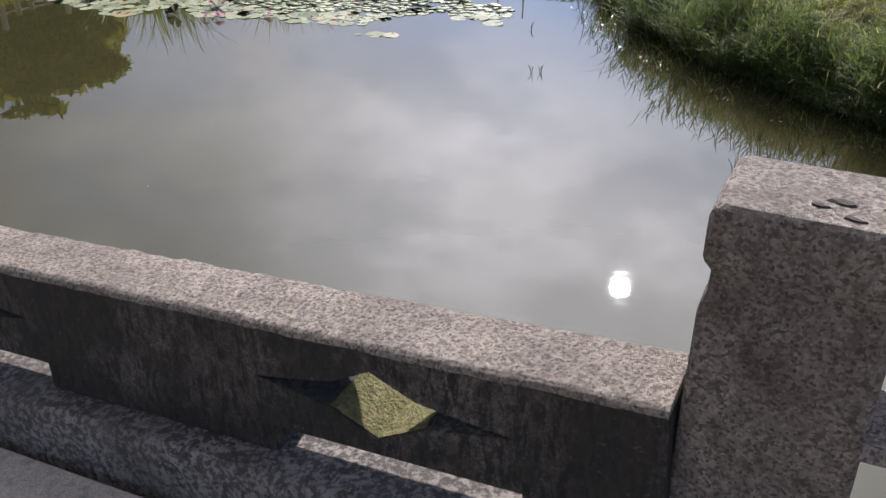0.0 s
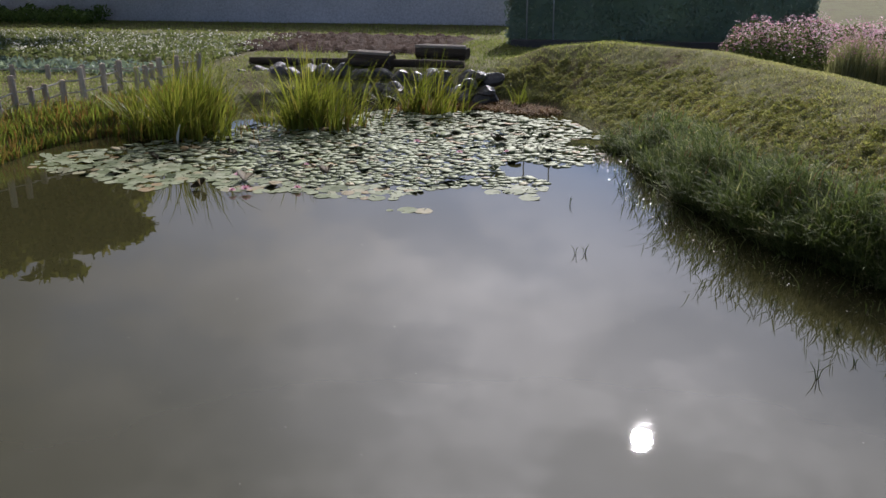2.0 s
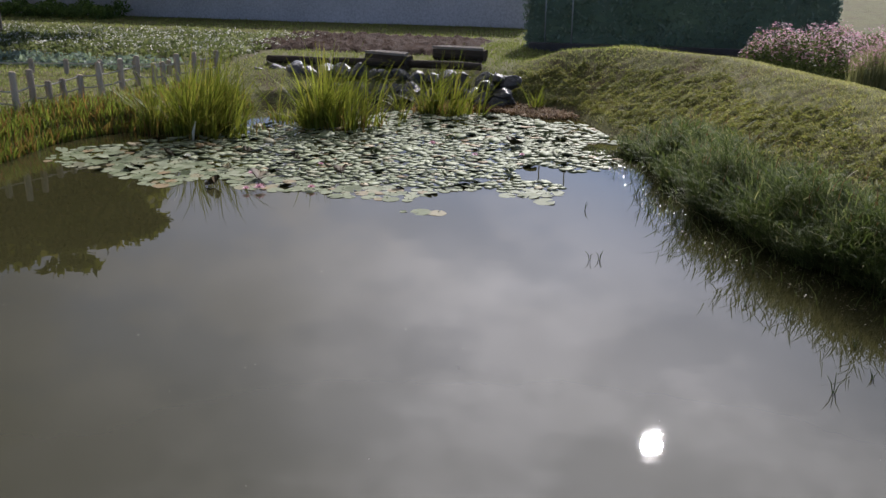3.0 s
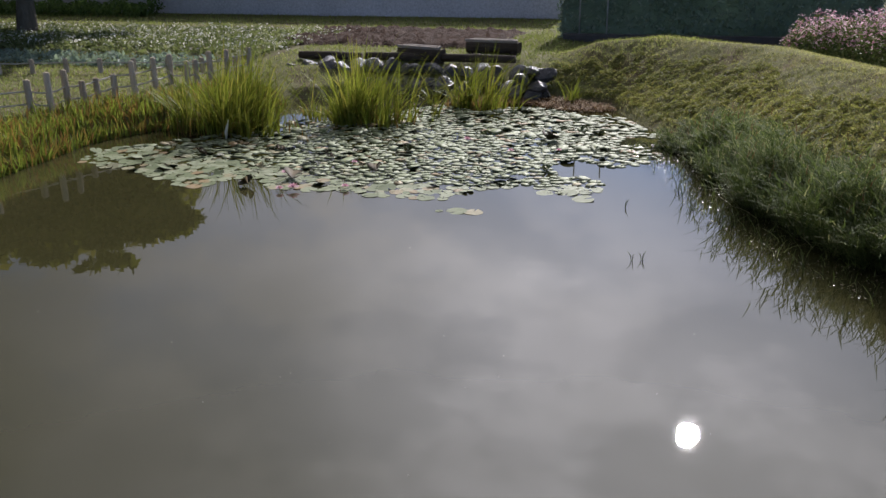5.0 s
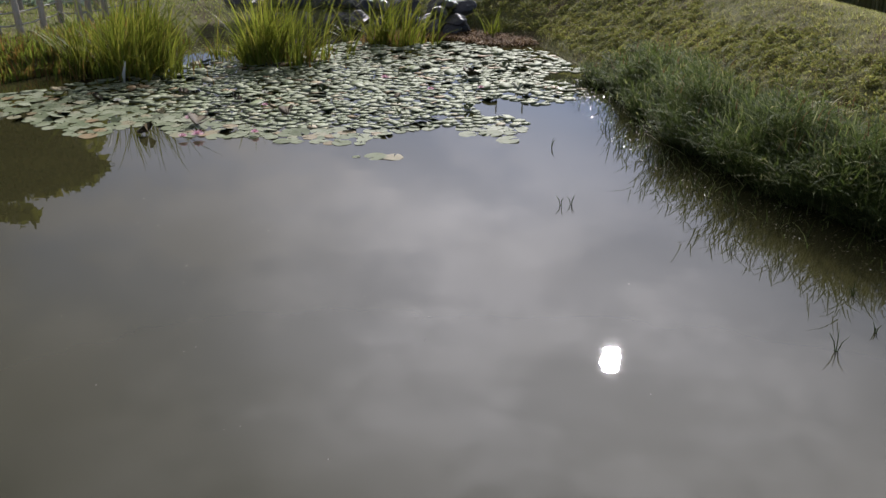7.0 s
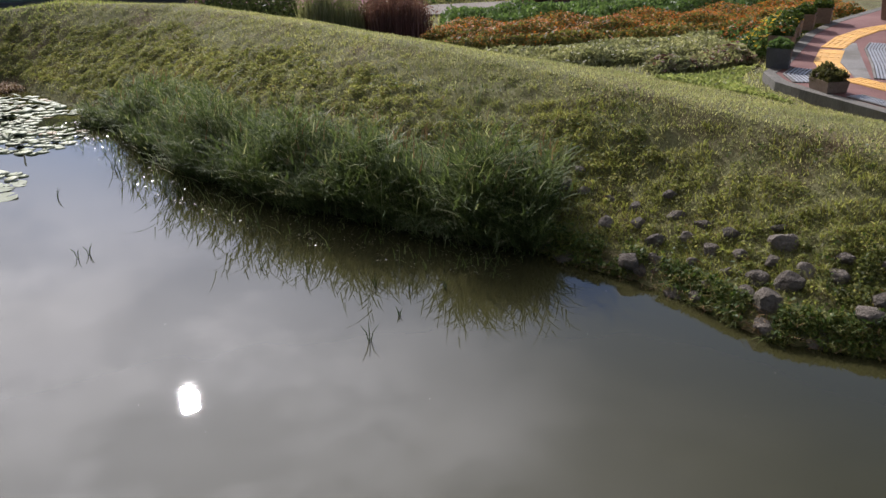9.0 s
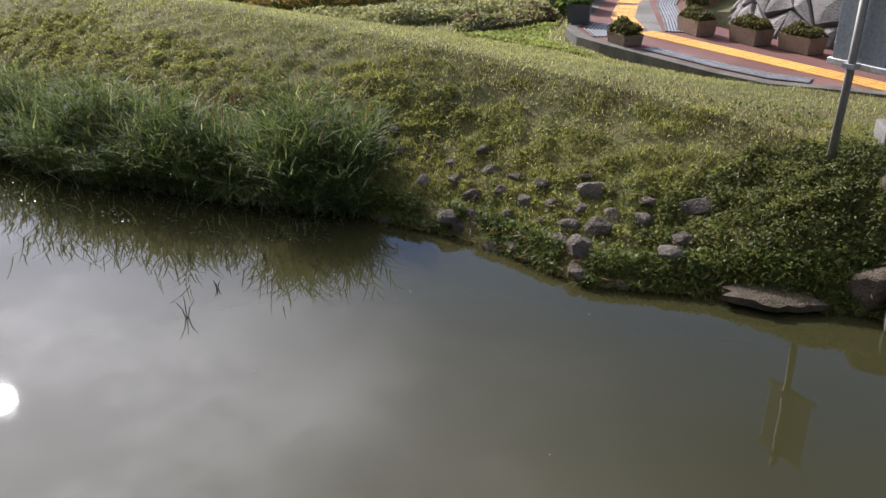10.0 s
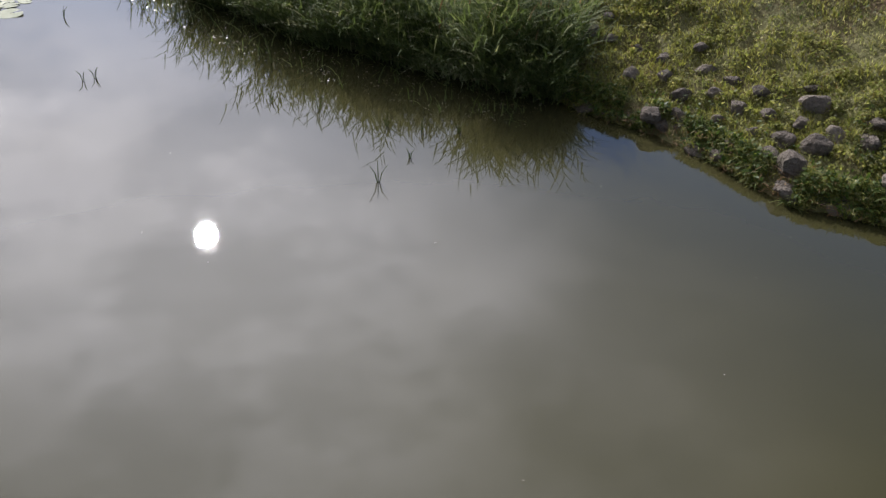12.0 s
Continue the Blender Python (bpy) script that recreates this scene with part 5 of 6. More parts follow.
def strip(points, w, off):
    """The outline of a band of width w along a line, its near edge off from the line."""
    a, b = [], []
    for k, q in enumerate(points):
        d = Vector(points[min(k + 1, len(points) - 1)]) - Vector(points[max(k - 1, 0)])
        n = Vector((d.y, -d.x)).normalized()
        a.append(tuple(Vector(q) + n * off))
        b.append(tuple(Vector(q) + n * (off + w)))
    return a + b[::-1]


bm = bmesh.new()
prism(bm, strip(left, 0.13, -0.03), 0.15, PZ + 0.004)
part("kerb", bm, M_KERB, path, "stained grey concrete kerb")


def grating(pts, w, n):
    """A drain cover: a pale frame and bars along it."""
    t = thing("drain_grating", "grey metal drain grating set flush in the path", "drain", "drain gratings")
    bm = bmesh.new()
    prism(bm, strip(pts, w, 0), PZ - 0.05, PZ + 0.006)
    part("bed", bm, M_MORTAR, t)
    for k in range(n + 1):
        bm = bmesh.new()
        prism(bm, strip(pts, 0.022, (w - 0.022) * k / n), PZ, PZ + 0.014)
        part("bar", bm, M_GRATE if 0 < k < n else M_CONCRETE, t)
    return t


grating([(6.20, 6.25), (6.03, 6.55), (5.95, 7.1), (5.93, 8.05)], 0.2, 5)
grating([(5.93, 8.80), (6.12, 9.2), (6.44, 9.46)], 0.26, 6)
bm = bmesh.new()
prism(bm, [(6.66, 8.72), (6.80, 8.66), (7.3, 9.28), (8.05, 10.2), (8.35, 10.55), (8.2, 10.62), (7.2, 9.55)], PZ - 0.02, PZ + 0.005)
tagged(part("ramp_edge", bm, M_CONCRETE), "pale concrete edge beside the drain", "paving", kind="structure")
grating([(6.82, 8.64), (7.35, 9.24), (8.1, 10.15), (8.5, 10.5)], 0.26, 7)

# guide tiles: 30 cm squares with four bars
bm = bmesh.new()
box(bm, -0.14, -0.148, 0, 0.14, 0.148, 0.006)
for k in range(4):
    x = -0.105 + 0.07 * k
    vs = box(bm, x - 0.018, -0.135, 0.006, x + 0.018, 0.135, 0.0095)
tile_mesh = bpy.data.meshes.new("guide_tile")
bm.to_mesh(tile_mesh)
bm.free()
tile_mesh.materials.append(M_YELLOW)
guide = thing("guide_strip", "yellow ridged guide tiles laid along the red path", "guide tiles")


def lay_tiles(pts):
    for a, b in zip(pts, pts[1:]):
        a, b = Vector(a), Vector(b)
        n = max(1, round((b - a).length / 0.3))
        rz = math.atan2((b - a).y, (b - a).x) - math.pi / 2
        for k in range(n):
            q = a.lerp(b, (k + 0.5) / n)
            ob = new("guide_tile", tile_mesh)
            ob.parent = guide
            ob.matrix_basis = Matrix.Translation((q.x, q.y, PZ + 0.001)) @ Matrix.Rotation(rz, 4, "Z") @ Matrix.Diagonal((1, (b - a).length / n / 0.3, 1, 1))


lay_tiles([(6.9, -4.0), (6.70, 5.0), (6.66, 6.6), (6.60, 8.74)])
lay_tiles([(6.66, 9.0), (7.05, 9.6), (7.70, 10.25)])
lay_tiles([(7.80, 10.36), (8.55, 10.95), (9.35, 11.4), (10.2, 11.65), (11.5, 12.1)])


# ---- planters ----
def planter(x, y, rz, ln, dp, h, box_mat, label, plant, flower=None, bush=0.2, zb=None):
    t = thing("planter", label, "planter", "planters along the path", at=(x, y, PZ + 0.006 if zb is None else zb), rz=rz)
    bm = bmesh.new()
    lo = [(-ln / 2 * 0.9, -dp / 2 * 0.9), (ln / 2 * 0.9, -dp / 2 * 0.9), (ln / 2 * 0.9, dp / 2 * 0.9), (-ln / 2 * 0.9, dp / 2 * 0.9)]
    o = [bm.verts.new((a, b, 0)) for a, b in lo]
    u = [bm.verts.new((a / 0.9, b / 0.9, h)) for a, b in lo]
    i = [bm.verts.new((a / 0.9 * 0.86, b / 0.9 * 0.8, h)) for a, b in lo]
    d = [bm.verts.new((a * 0.84, b * 0.78, h - 0.05)) for a, b in lo]
    bm.faces.new(o[::-1])
    bm.faces.new(d)
    for k in range(4):
        j = (k + 1) % 4
        bm.faces.new((o[k], o[j], u[j], u[k]))
        bm.faces.new((u[k], u[j], i[j], i[k]))
        bm.faces.new((i[k], i[j], d[j], d[k]))
    bmesh.ops.bevel(bm, geom=[e for e in bm.edges if e.calc_face_angle(0) > 0.5], offset=0.012, segments=2, affect="EDGES")
    part("trough", bm, box_mat, t)
    bm = bmesh.new()
    box(bm, -ln * 0.40, -dp * 0.36, h - 0.06, ln * 0.40, dp * 0.36, h - 0.035)
    part("soil", bm, M_SOIL, t)
    n = 1500
    c = RNG.uniform(-1, 1, (n, 3)) * (ln * 0.48, dp * 0.48, 0.5)
    round_off = (np.abs(c[:, 0]) / (ln * 0.5)) ** 4 + (np.abs(c[:, 1]) / (dp * 0.5)) ** 4
    c[:, 2] = h - 0.04 + (c[:, 2] + 0.5) ** 0.7 * (bush + 0.05) * (1 - 0.35 * round_off) * (0.85 + 0.25 * np.sin(c[:, 0] * 23) * np.cos(c[:, 1] * 19))
    leaves("shrub", c, 0.022, plant, t)
    if flower:
        c = RNG.normal(size=(60, 3)) * (ln * 0.22, dp * 0.24, bush * 0.2)
        c[:, 2] = np.abs(c[:, 2]) + h + bush * 0.4
        leaves("blossom", c, 0.03, flower, t, flat=0.6)


wood = "weathered brown planter trough with a small green shrub"
planter(5.98, 8.36, 1.45, 0.32, 0.24, 0.11, M_TROUGH, "weathered planter with a dense bushy shrub at the kerb", M_BOX, None, 0.14)
for x, y, rz in ((7.06, 8.42, 1.35), (7.17, 7.76, 1.45), (7.27, 7.2, 1.5), (7.36, 6.62, 1.52), (7.4, 6.05, 1.52), (7.42, 5.45, 1.55), (7.45, 4.8, 1.55)):
    planter(x, y, rz, 0.41, 0.25, 0.16, M_TROUGH, wood, M_BOX, None, 0.11)
planter(6.36, 9.58, 0.8, 0.3, 0.26, 0.22, M_TROUGH_GREY, "dark grey pot with a low green plant", M_GREEN, None, 0.08)
for x, y, fl in ((7.0, 10.35, M_ORANGE), (7.5, 10.9, M_YELLOWF), (8.0, 11.4, None), (8.6, 11.85, None), (9.3, 12.3, None)):
    planter(x, y, 0.78, 0.36, 0.28, 0.22, M_TROUGH, "brown planter trough with flowers beside the path bend", M_WEED, fl, 0.12)
planter(10.6, 12.1, 0.4, 0.6, 0.4, 0.3, M_TROUGH, wood, M_WEED, None, 0.1)
for k in range(5):
    planter(7.75 + 0.33 * k, 9.1 + 0.36 * k, 0.82, 0.36, 0.26, 0.17, M_TROUGH, "brown planter with a clipped grey-green shrub below the stone face", M_BOX, None, 0.12)

# ---- split stone face behind the path ----
FOOT = [(8.0, -6.0), (7.85, 6.0), (7.75, 8.0), (8.0, 8.85), (8.9, 9.6), (10.4, 10.7), (13.5, 12.0)]
face = thing("retaining_wall", "sloping retaining face of split grey stones", "retaining wall")
foot = []
for a, b in zip(FOOT, FOOT[1:]):
    foot += [Vector(a).lerp(Vector(b), k / 10) for k in range(10)]
foot.append(Vector(FOOT[-1]))


def on_face(s, h):
    """A place on the leaning face: s along the foot in metres, h up the slope."""
    k = 0
    while k < len(foot) - 2 and s > (foot[k + 1] - foot[k]).length:
        s -= (foot[k + 1] - foot[k]).length
        k += 1
    d = (foot[k + 1] - foot[k])
    q = foot[k] + d.normalized() * s
    n = Vector((d.y, -d.x)).normalized()
    return Vector((q.x, q.y, 0.45)) + Vector((n.x * 0.5, n.y * 0.5, 0.87)) * h, Vector((-n.x * 0.87, -n.y * 0.87, 0.5))


total = sum((b - a).length for a, b in zip(foot, foot[1:]))
bm = bmesh.new()
ss = np.linspace(0, total - 0.01, 70)
grid = [[bm.verts.new(on_face(s, h)[0]) for h in (-0.3, 2.6)] for s in ss]
top = [bm.verts.new(on_face(s, 2.6)[0] - on_face(s, 0)[1] * 3.0 + Vector((0, 0, 1.2))) for s in ss]
for a, b, c, d in zip(grid, grid[1:], top, top[1:]):
    bm.faces.new((a[0], b[0], b[1], a[1]))
    bm.faces.new((a[1], b[1], d, c))
part("backing", bm, M_MORTAR, face)
g = np.random.default_rng(21)
s0, ds, dh = 9.0, 0.34, 0.30
cols = int((total - s0) / ds)
jit = g.uniform(-0.10, 0.10, (cols + 1, 9, 2))
for i in range(cols):
    for j in range(8):
        quad = []
        for a, b in ((0, 0), (1, 0), (1, 1), (0, 1)):
            s = s0 + (i + a) * ds + jit[i + a, j + b, 0] + 0.12 * (j + b)
            h = -0.12 + (j + b) * dh + jit[i + a, j + b, 1]
            quad.append((s, h))
        cs, ch = sum(q[0] for q in quad) / 4, sum(q[1] for q in quad) / 4
        if cs > total - 0.4:
            continue
        bm = bmesh.new()
        up, tilt = g.uniform(0.02, 0.07), g.normal(0, 0.02, 4)
        lo, hi = [], []
        for k, (s, h) in enumerate(quad):
            p0, nn = on_face(cs + (s - cs) * 0.96, ch + (h - ch) * 0.96)
            lo.append(bm.verts.new(p0))
            p1, nn = on_face(cs + (s - cs) * 0.84, ch + (h - ch) * 0.84)
            hi.append(bm.verts.new(p1 + nn * (up + tilt[k])))
        p1, nn = on_face(cs, ch)
        apex = bm.verts.new(p1 + nn * (up + 0.02 + g.uniform(0, 0.03)))
        for k in range(4):
            bm.faces.new((lo[k], lo[(k + 1) % 4], hi[(k + 1) % 4], hi[k]))
            bm.faces.new((hi[k], hi[(k + 1) % 4], apex))
        part("stone", bm, M_FACE, face)

# ---- sign on its pole ----
sign = thing("sign", "grey metal sign seen from behind on a leaning steel pole", "sign")
mast = path_tube("pole", [(4.81, 4.97, 0.4), (4.83, 4.96, 1.2), (4.83, 4.955, 1.92)], 0.027, M_MAST, sign, 12)
bm = bmesh.new()
box(bm, 4.872, 4.76, 1.275, 4.886, 5.14, 1.80)
bevel(bm, 0.004, 1)
board = part("panel", bm, M_PANEL, sign)
for z in (1.235, 1.80):
    bm = bmesh.new()
    box(bm, 4.862, 4.73, z, 4.893, 5.17, z + 0.042)
    bevel(bm, 0.005, 1)
    part("cross_rail", bm, M_WHITE, board, "chipped white rail")
for z in (1.26, 1.82):
    bm = bmesh.new()
    box(bm, 4.79, 4.915, z - 0.015, 4.87, 5.0, z + 0.015)
    part("clamp", bm, M_STEEL, mast)

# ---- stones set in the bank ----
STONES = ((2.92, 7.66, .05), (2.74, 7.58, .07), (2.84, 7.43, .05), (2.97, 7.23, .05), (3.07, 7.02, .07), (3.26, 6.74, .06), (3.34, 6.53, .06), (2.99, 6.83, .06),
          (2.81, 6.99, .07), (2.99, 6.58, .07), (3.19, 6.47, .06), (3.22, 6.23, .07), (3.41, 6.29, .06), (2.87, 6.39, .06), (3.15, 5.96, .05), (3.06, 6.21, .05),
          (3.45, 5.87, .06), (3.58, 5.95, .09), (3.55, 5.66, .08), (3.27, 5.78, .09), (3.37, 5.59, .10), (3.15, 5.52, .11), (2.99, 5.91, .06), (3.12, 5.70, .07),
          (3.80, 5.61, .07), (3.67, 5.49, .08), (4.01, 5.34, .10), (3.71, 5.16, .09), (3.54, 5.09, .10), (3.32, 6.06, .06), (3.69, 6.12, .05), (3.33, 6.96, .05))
BESIDE = []
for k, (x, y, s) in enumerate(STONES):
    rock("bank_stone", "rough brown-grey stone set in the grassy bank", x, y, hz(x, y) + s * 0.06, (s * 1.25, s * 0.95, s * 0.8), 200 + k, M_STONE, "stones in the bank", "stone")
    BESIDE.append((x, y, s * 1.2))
k = 0
for a, b in zip(SHORE[4:13], SHORE[5:13]):
    n = int(math.dist(a, b) / 0.085)
    for i in range(n):
        f = (i + RNG.uniform(0, 1)) / n
        x, y = a + (b - a) * f
        s = RNG.uniform(0.03, 0.08)
        rock("shore_stone", "small wet stone at the waterline", x + RNG.uniform(-0.02, 0.13), y + RNG.uniform(-0.02, 0.13), 0.01 + RNG.uniform(0, 0.04), (s * 1.2, s, s * 0.6), 300 + k, M_STONE, "stones at the waterline", "stone")
        k += 1
rock("shore_stone", "pale rounded stone at the waterline", 2.71, 6.47, 0.09, (0.10, 0.08, 0.085), 401, M_STONE, "stones at the waterline", "stone")
rock("boulder", "large reddish boulder in the bank beside the bridge", 4.98, 4.40, hz(4.98, 4.40) - 0.02, (0.31, 0.27, 0.22), 411, M_SLAB)
rock("boulder", "rough pale boulder at the waterline", 4.33, 4.16, 0.13, (0.23, 0.17, 0.17), 412, M_SLAB)
g = np.random.default_rng(17)
bm = bmesh.new()
rim = []
for k in range(22):
    w = 2 * math.pi * k / 22
    r = 1 + g.uniform(-0.24, 0.14)
    rim.append((0.29 * r * math.cos(w) * (1.1 if math.cos(w) > 0 else 1.0), 0.14 * r * math.sin(w)))
prism(bm, rim, -0.026, 0.02)
bmesh.ops.subdivide_edges(bm, edges=[e for e in bm.edges if abs(e.verts[0].co.z - e.verts[1].co.z) > 0.01], cuts=2)
for v in bm.verts:
    v.co += Vector((noise.noise(v.co * 23), noise.noise(v.co * 23 + Vector((4, 1, 0))), 0.8 * noise.noise(v.co * 9))) * 0.018
fl = tagged(part("flat_rock", bm, M_SLAB), "flat brown slab of rock overhanging the water", "rock")
fl.location, fl.rotation_euler = (3.80, 4.50, 0.055), (0.05, 0.03, -0.84)
bm = bmesh.new()
box(bm, -0.5, -0.18, 0, 0.5, 0.18, 0.17)
bevel(bm, 0.015, 2)
st = tagged(part("concrete_step", bm, M_CONCRETE), "pale concrete block at the water's edge", "block")
st.location, st.rotation_euler = (4.56, 3.64, -0.02), (0, 0, -0.95)
bm = bmesh.new()
box(bm, -0.42, -0.16, -0.1, 0.42, 0.16, 0.17)
bevel(bm, 0.02, 2)
st = tagged(part("kerb_stone", bm, M_CONCRETE), "grey concrete kerb block with a small hole lying in the lawn", "block")
st.location, st.rotation_euler = (5.58, 4.66, hz(5.5, 4.66) - 0.03), (0, 0, -0.75)
bm = bmesh.new()
box(bm, 4.75, 1.2, -0.6, 6.3, 3.0, 0.55)
bevel(bm, 0.02, 1)
tagged(part("abutment", bm, M_CONCRETE), "grey concrete bridge abutment at the bank", "abutment", kind="structure")

# ---- grass on the dyke and the lawns ----
def clear_of_stones(p):
    """True where no bank stone lies over the place, nor just before it on the slope."""
    ok = np.ones(len(p), bool)
    for x, y, r in BESIDE:
        ok &= (np.hypot(p[:, 0] - x, p[:, 1] - y) > 0.7 * r) & (np.hypot(p[:, 0] - x + 0.4 * r, p[:, 1] - y + 0.4 * r) > 0.5 * r)
    return ok


def lawn(name, n, x0, x1, y0, y1, keep, h0, h1, w0, w1, mat, segs, label, lean=(0.1, 0.9)):
    p = scatter(n, x0, x1, y0, y1)
    p = p[~inside(SHORE, p[:, 0], p[:, 1])]
    p = p[keep(p[:, 0], p[:, 1])]
    if name == "bank_tufts":
        p = p[clear_of_stones(p)]
    m = len(p)
    ob = blades(name, on_ground(p, 0.008), RNG.uniform(h0, h1, m), RNG.uniform(w0, w1, m), RNG.uniform(*lean, m), mat, segs)
    return tagged(ob, label, "grass", kind="stuff")


ROADSIDE = np.array(left + right)


def dyke(x, y):
    d, side, _ = along(CREST, x, y)
    return (side < 0) | (d < 2.2)


def dry(x, y):
    return ~inside(ROADSIDE, x, y)


NEAR = lambda x, y: dyke(x, y) & dry(x, y) & (x > -4.2)
lawn("dyke_grass", 540000, -3.6, 7.0, 3.0, 19.2, lambda x, y: NEAR(x, y) & (RNG.random(x.shape) < np.clip(1.25 - (y - 4) / 17, 0.3, 1) * np.where((along(CREST, x, y)[1] < 0) & (along(CREST, x, y)[0] > 0.3), 0.45, 1.0)), 0.02, 0.045, 0.005, 0.010, M_LAWN, 2, "short mown grass covering the dyke")


def tufts(name, n, per, x0, x1, y0, y1, keep, h, w, r, mat, label):
    """Grass in small tufts: blades that spread from each tuft's middle."""
    c = scatter(n, x0, x1, y0, y1)
    c = c[~inside(SHORE, c[:, 0], c[:, 1])]
    c = c[keep(c[:, 0], c[:, 1])]
    m = len(c) * per
    o = RNG.normal(0, 1, (m, 2))
    size = np.repeat(RNG.uniform(0.6, 1.3, len(c)), per)
    p = np.repeat(c, per, 0) + o * (r * size)[:, None]
    rad = np.linalg.norm(o, axis=1)
    ob = blades(name, on_ground(p, 0.012), RNG.uniform(*h, m) * size, RNG.uniform(*w, m), 0.25 + 0.45 * rad * RNG.uniform(0.5, 1.3, m), mat, 2, each=np.arctan2(o[:, 1], o[:, 0]) + RNG.normal(0, 0.5, m))
    return tagged(ob, label, "grass", kind="stuff")


tufts("dyke_tufts", 30000, 7, -3.4, 6.2, 3.2, 17.5, lambda x, y: NEAR(x, y) & (along(CREST, x, y)[1] < 0) & (RNG.random(x.shape) < np.clip(1.3 - (y - 4) / 20, 0.6, 1)), (0.025, 0.07), (0.006, 0.011), 0.032, M_SLOPE, "small grass tufts on the slope of the dyke")


def mounds(name, n, per, keep, mat, label, size=0.0135):
    """Low creeping plants: small leaves heaped in cushions, with bare gaps between."""
    c = scatter(n, -3.4, 6.2, 3.2, 17.5)
    c = c[~inside(SHORE, c[:, 0], c[:, 1])]
    c = c[keep(c[:, 0], c[:, 1])]
    r = np.repeat(RNG.uniform(0.04, 0.10, len(c)), per)
    rho = RNG.random(len(r)) ** 0.5
    a = RNG.uniform(0, 6.28, len(r))
    p = np.repeat(c, per, 0) + np.column_stack([np.cos(a), np.sin(a)]) * (r * rho)[:, None]
    ok = clear_of_stones(p)
    p, r, rho = p[ok], r[ok], rho[ok]
    z = height(p[:, 0], p[:, 1]) + r * 0.85 * (1 - rho ** 2) * RNG.uniform(0.55, 1.0, len(r)) + 0.004
    return tagged(leaves(name, np.column_stack([p, z]), size, mat, flat=0.35, tilt=0.7), label, "weeds", kind="stuff")


def rough_slope(x, y):
    d, side, _ = along(CREST, x, y)
    w, _, _ = along(SHORE, x, y, True)
    t = d / (d + w)
    pat = np.sin(x * 2.1 + 1.7 * np.sin(y * 1.4)) * np.cos(y * 1.9 - x * 0.6)
    return NEAR(x, y) & (side < 0) & (t > 0.30 + 0.10 * pat) & (w > 0.12) & (~shaded_bank(x, y) | (RNG.random(x.shape) < 0.25)) & ((w > 0.95) | (y > 7.6) | (RNG.random(x.shape) < 0.35))


def shaded_bank(x, y):
    """The steep end of the bank beside the bridge, its shade painted into darker weeds."""
    w, _, _ = along(SHORE, x, y, True)
    return (x > 3.55) & (y < 5.5) & (w < 1.35 + 0.12 * np.sin(x * 7 + y * 5))


mounds("damp_bank_weeds", 70000, 36, lambda x, y: NEAR(x, y) & shaded_bank(x, y), M_SHADEWEED, "dark green leafy weeds on the steep bank, shade in their colour", 0.016)
mounds("slope_weeds", 17000, 60, rough_slope, M_CREEP, "creeping olive-green weeds in cushions on the slope")


def low_bank(x, y):
    d, _, _ = along(SHORE, x, y, True)
    pat = np.sin(x * 6.1 + 2 * np.sin(y * 2.3)) * np.cos(y * 5.3 + x * 1.7)
    return dyke(x, y) & dry(x, y) & (y < 9.5) & (d < 1.7) & (d > 0.17) & (pat > -0.45 + 0.5 * (d > 1.0)) & (~shaded_bank(x, y) | (RNG.random(x.shape) < 0.4))


lawn("bank_tufts", 60000, 2.0, 6.0, 3.2, 9.5, low_bank, 0.035, 0.085, 0.005, 0.011, M_BANK, 3, "yellow-green grass tufts between the bank stones", (0.3, 1.2))
p = scatter(30000, 1.2, 6.0, 3.2, 15.0)
p = p[~inside(SHORE, p[:, 0], p[:, 1])]
d, _, _ = along(SHORE, p[:, 0], p[:, 1], True)
pat = np.sin(p[:, 0] * 3.1 + 1.5 * np.sin(p[:, 1] * 1.9)) * np.cos(p[:, 1] * 2.3 + p[:, 0])
p = p[(d < 1.9) & clear_of_stones(p) & dyke(p[:, 0], p[:, 1]) & (d > 0.08) & ((pat > 0.15) | (d < 0.35))]
z = height(p[:, 0], p[:, 1]) + RNG.uniform(0.01, 0.07, len(p))
tagged(leaves("bank_weeds", np.column_stack([p, z]), 0.017, M_WEED, flat=0.3), "small broad-leaved weeds on the bank", "weeds", kind="stuff")
lawn("far_lawn", 75000, -16, 1.5, 9.0, 21.5, lambda x, y: ((x < -3.0) & (y < 19) & ~((x < -9) & (y > 16.6))) | (y > 17.0) & (x > -5.2), 0.04, 0.08, 0.012, 0.025, M_GREENLAWN, 2, "mown lawn round the pond's far end")
lawn("garden_lawn", 40000, 0.0, 8.0, 9.0, 21, lambda x, y: dry(x, y) & ~dyke(x, y), 0.04, 0.08, 0.012, 0.025, M_LAWN, 2, "lawn between the dyke and the flower beds")

# grass pressed against the bank stones
c = np.repeat(np.array(BESIDE), 70, 0)
m = len(c)
a, r = RNG.uniform(0, 6.28, m), RNG.uniform(0.55, 1.15, m) * c[:, 2]
p = c[:, :2] + np.column_stack([np.cos(a), np.sin(a)]) * r[:, None]
ob = blades("stone_grass", on_ground(p, 0.012), RNG.uniform(0.04, 0.11, m), RNG.uniform(0.005, 0.010, m), RNG.uniform(0.3, 1.2, m), M_BANK, 3, droop=0.5)
tagged(ob, "grass growing round the bank stones", "grass", kind="stuff")
lawn("back_lawn", 40000, -24, 3.0, 18.4, 26.0, lambda x, y: ~((x < -4.9) & (y < 22.2)) & ((x > -10.5) | (y > 21.0)), 0.04, 0.09, 0.014, 0.03, M_GREENLAWN, 2, "rough lawn before the wall and hedge")
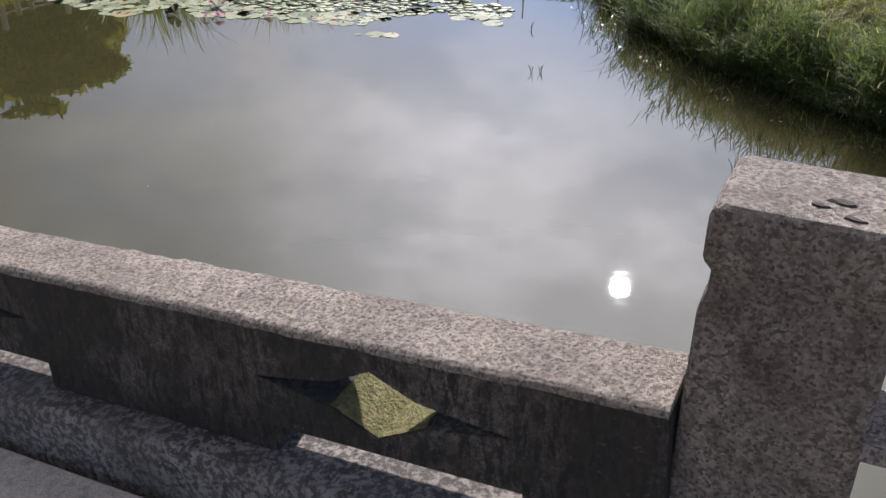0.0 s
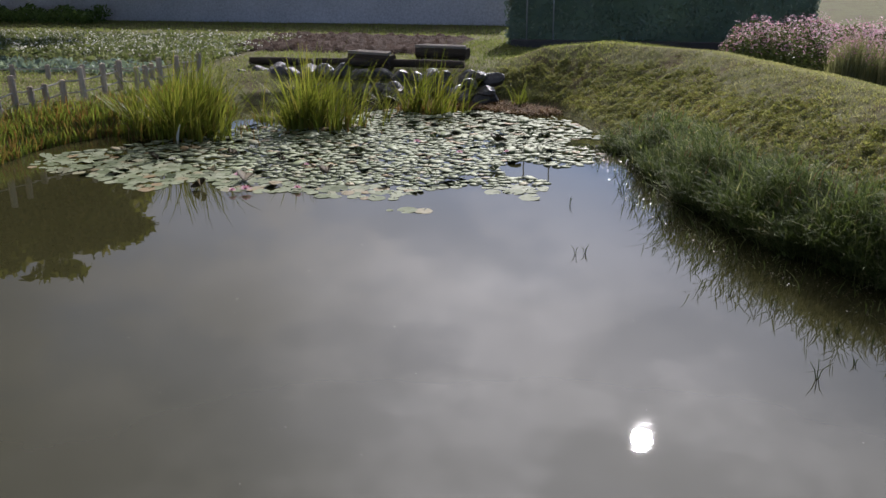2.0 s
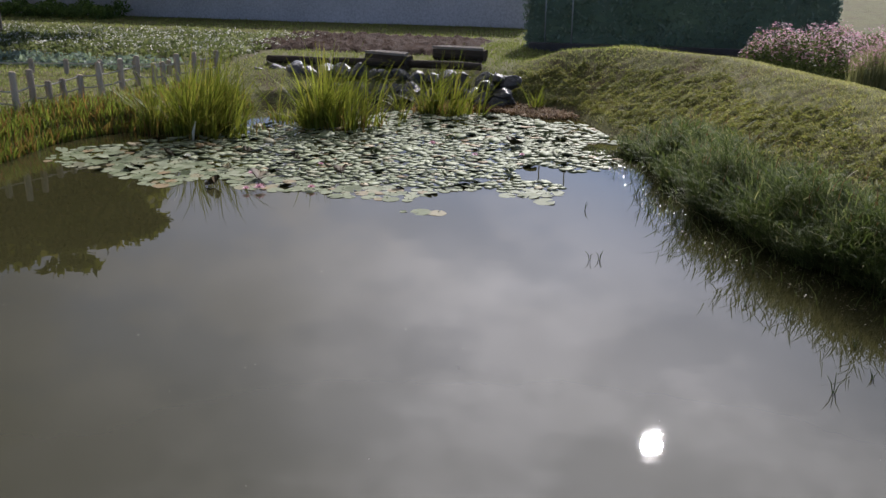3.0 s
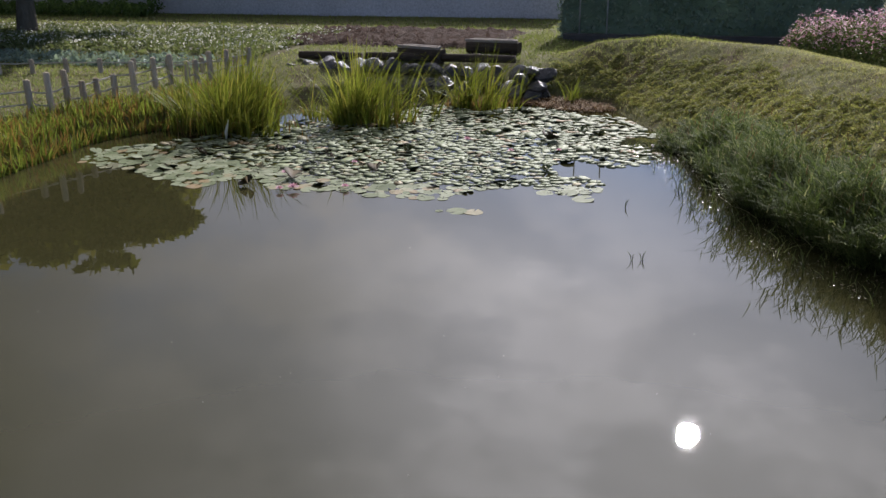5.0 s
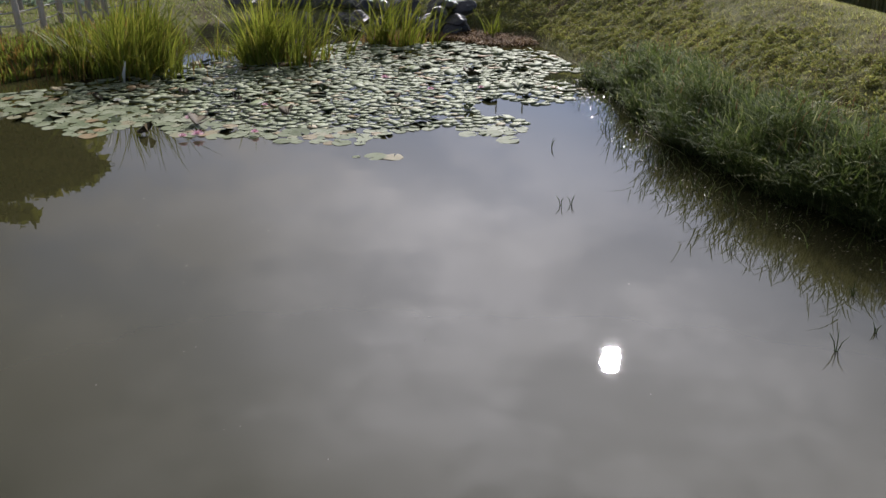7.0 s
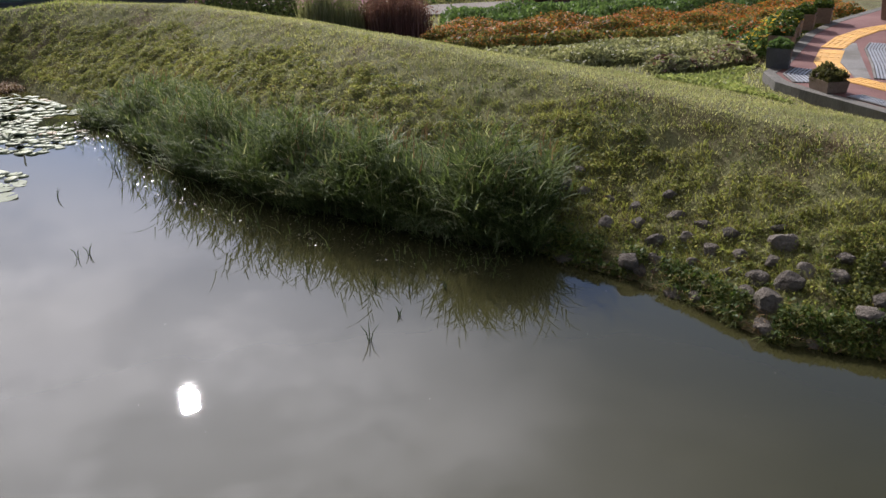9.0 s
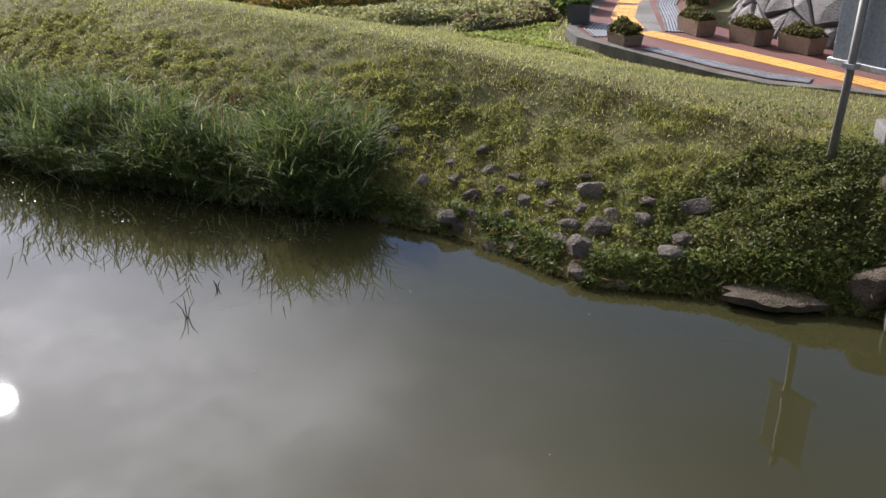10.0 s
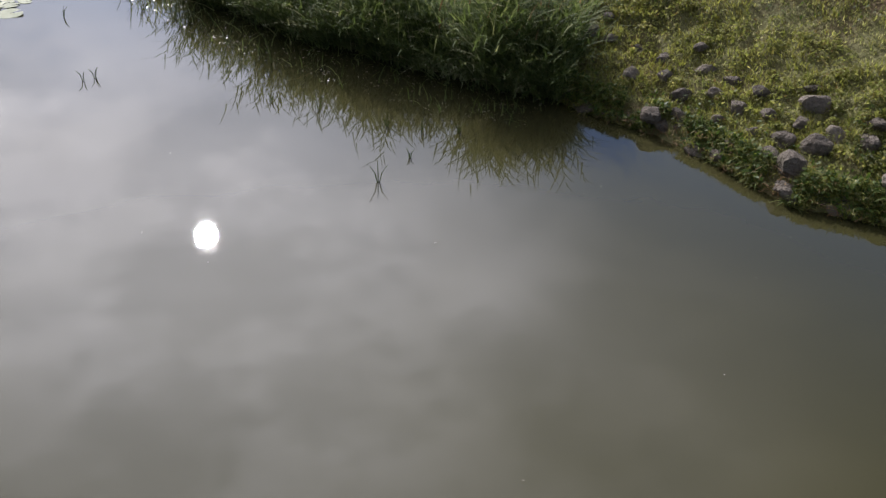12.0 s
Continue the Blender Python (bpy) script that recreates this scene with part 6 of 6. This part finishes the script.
# weeds between the stones of the shore, with dead stalks
i = RNG.integers(1, 12, 14000)
f = RNG.random(14000)[:, None]
p = SHORE[i] * (1 - f) + SHORE[i + 1] * f + RNG.uniform(-0.03, 0.20, (14000, 1)) * np.array([[0.72, 0.69]])
pat = np.sin(p[:, 0] * 9.1 + 2 * np.sin(p[:, 1] * 5.3)) * np.cos(p[:, 1] * 8.3 + p[:, 0] * 2.7)
p = p[pat > np.where(p[:, 1] < 5.1, -0.7, -0.3)]
m = len(p)
z = np.maximum(height(p[:, 0], p[:, 1]), 0) + RNG.uniform(-0.02, 0.04, m)
cut = RNG.random(m) < np.where(np.arange(m) % 3 == 0, 0.9, 0.3)
for ok, mat, name, label in ((cut, M_BANK, "shore_grass", "yellow-green grass between the shore stones"), (~cut, M_TALL, "shore_weeds", "dark weeds hanging over the stony shore")):
    q = np.column_stack([p, z])[ok]
    m = len(q)
    ob = blades(name, q, RNG.uniform(0.03, 0.085, m), RNG.uniform(0.005, 0.010, m), RNG.uniform(0.5, 1.5, m), mat, 3, way=math.radians(225), spread=0.6, droop=0.6)
    tagged(ob, label, "weeds", kind="stuff")
q = p[RNG.random(len(p)) < 0.5] + RNG.uniform(-0.03, 0.05, ((1, 2)))
z = np.maximum(height(q[:, 0], q[:, 1]), 0) + RNG.uniform(0.0, 0.08, len(q))
tagged(leaves("shore_leaves", np.column_stack([q, z]), 0.022, M_WEED, flat=0.2), "small dark leaves along the stony shore", "weeds", kind="stuff")
i = RNG.integers(1, 12, 500)
f = RNG.random(500)[:, None]
q = SHORE[i] * (1 - f) + SHORE[i + 1] * f + RNG.uniform(-0.06, 0.12, (500, 1)) * np.array([[0.72, 0.69]])
z = np.maximum(height(q[:, 0], q[:, 1]), 0) + RNG.uniform(0.0, 0.05, 500)
ob = blades("dead_stalks", np.column_stack([q, z]), RNG.uniform(0.04, 0.1, 500), RNG.uniform(0.004, 0.008, 500), RNG.uniform(0.8, 2.0, 500), M_LITTER, 2, droop=0.45)
tagged(ob, "dead brown stalks lying along the shore", "litter", kind="stuff")
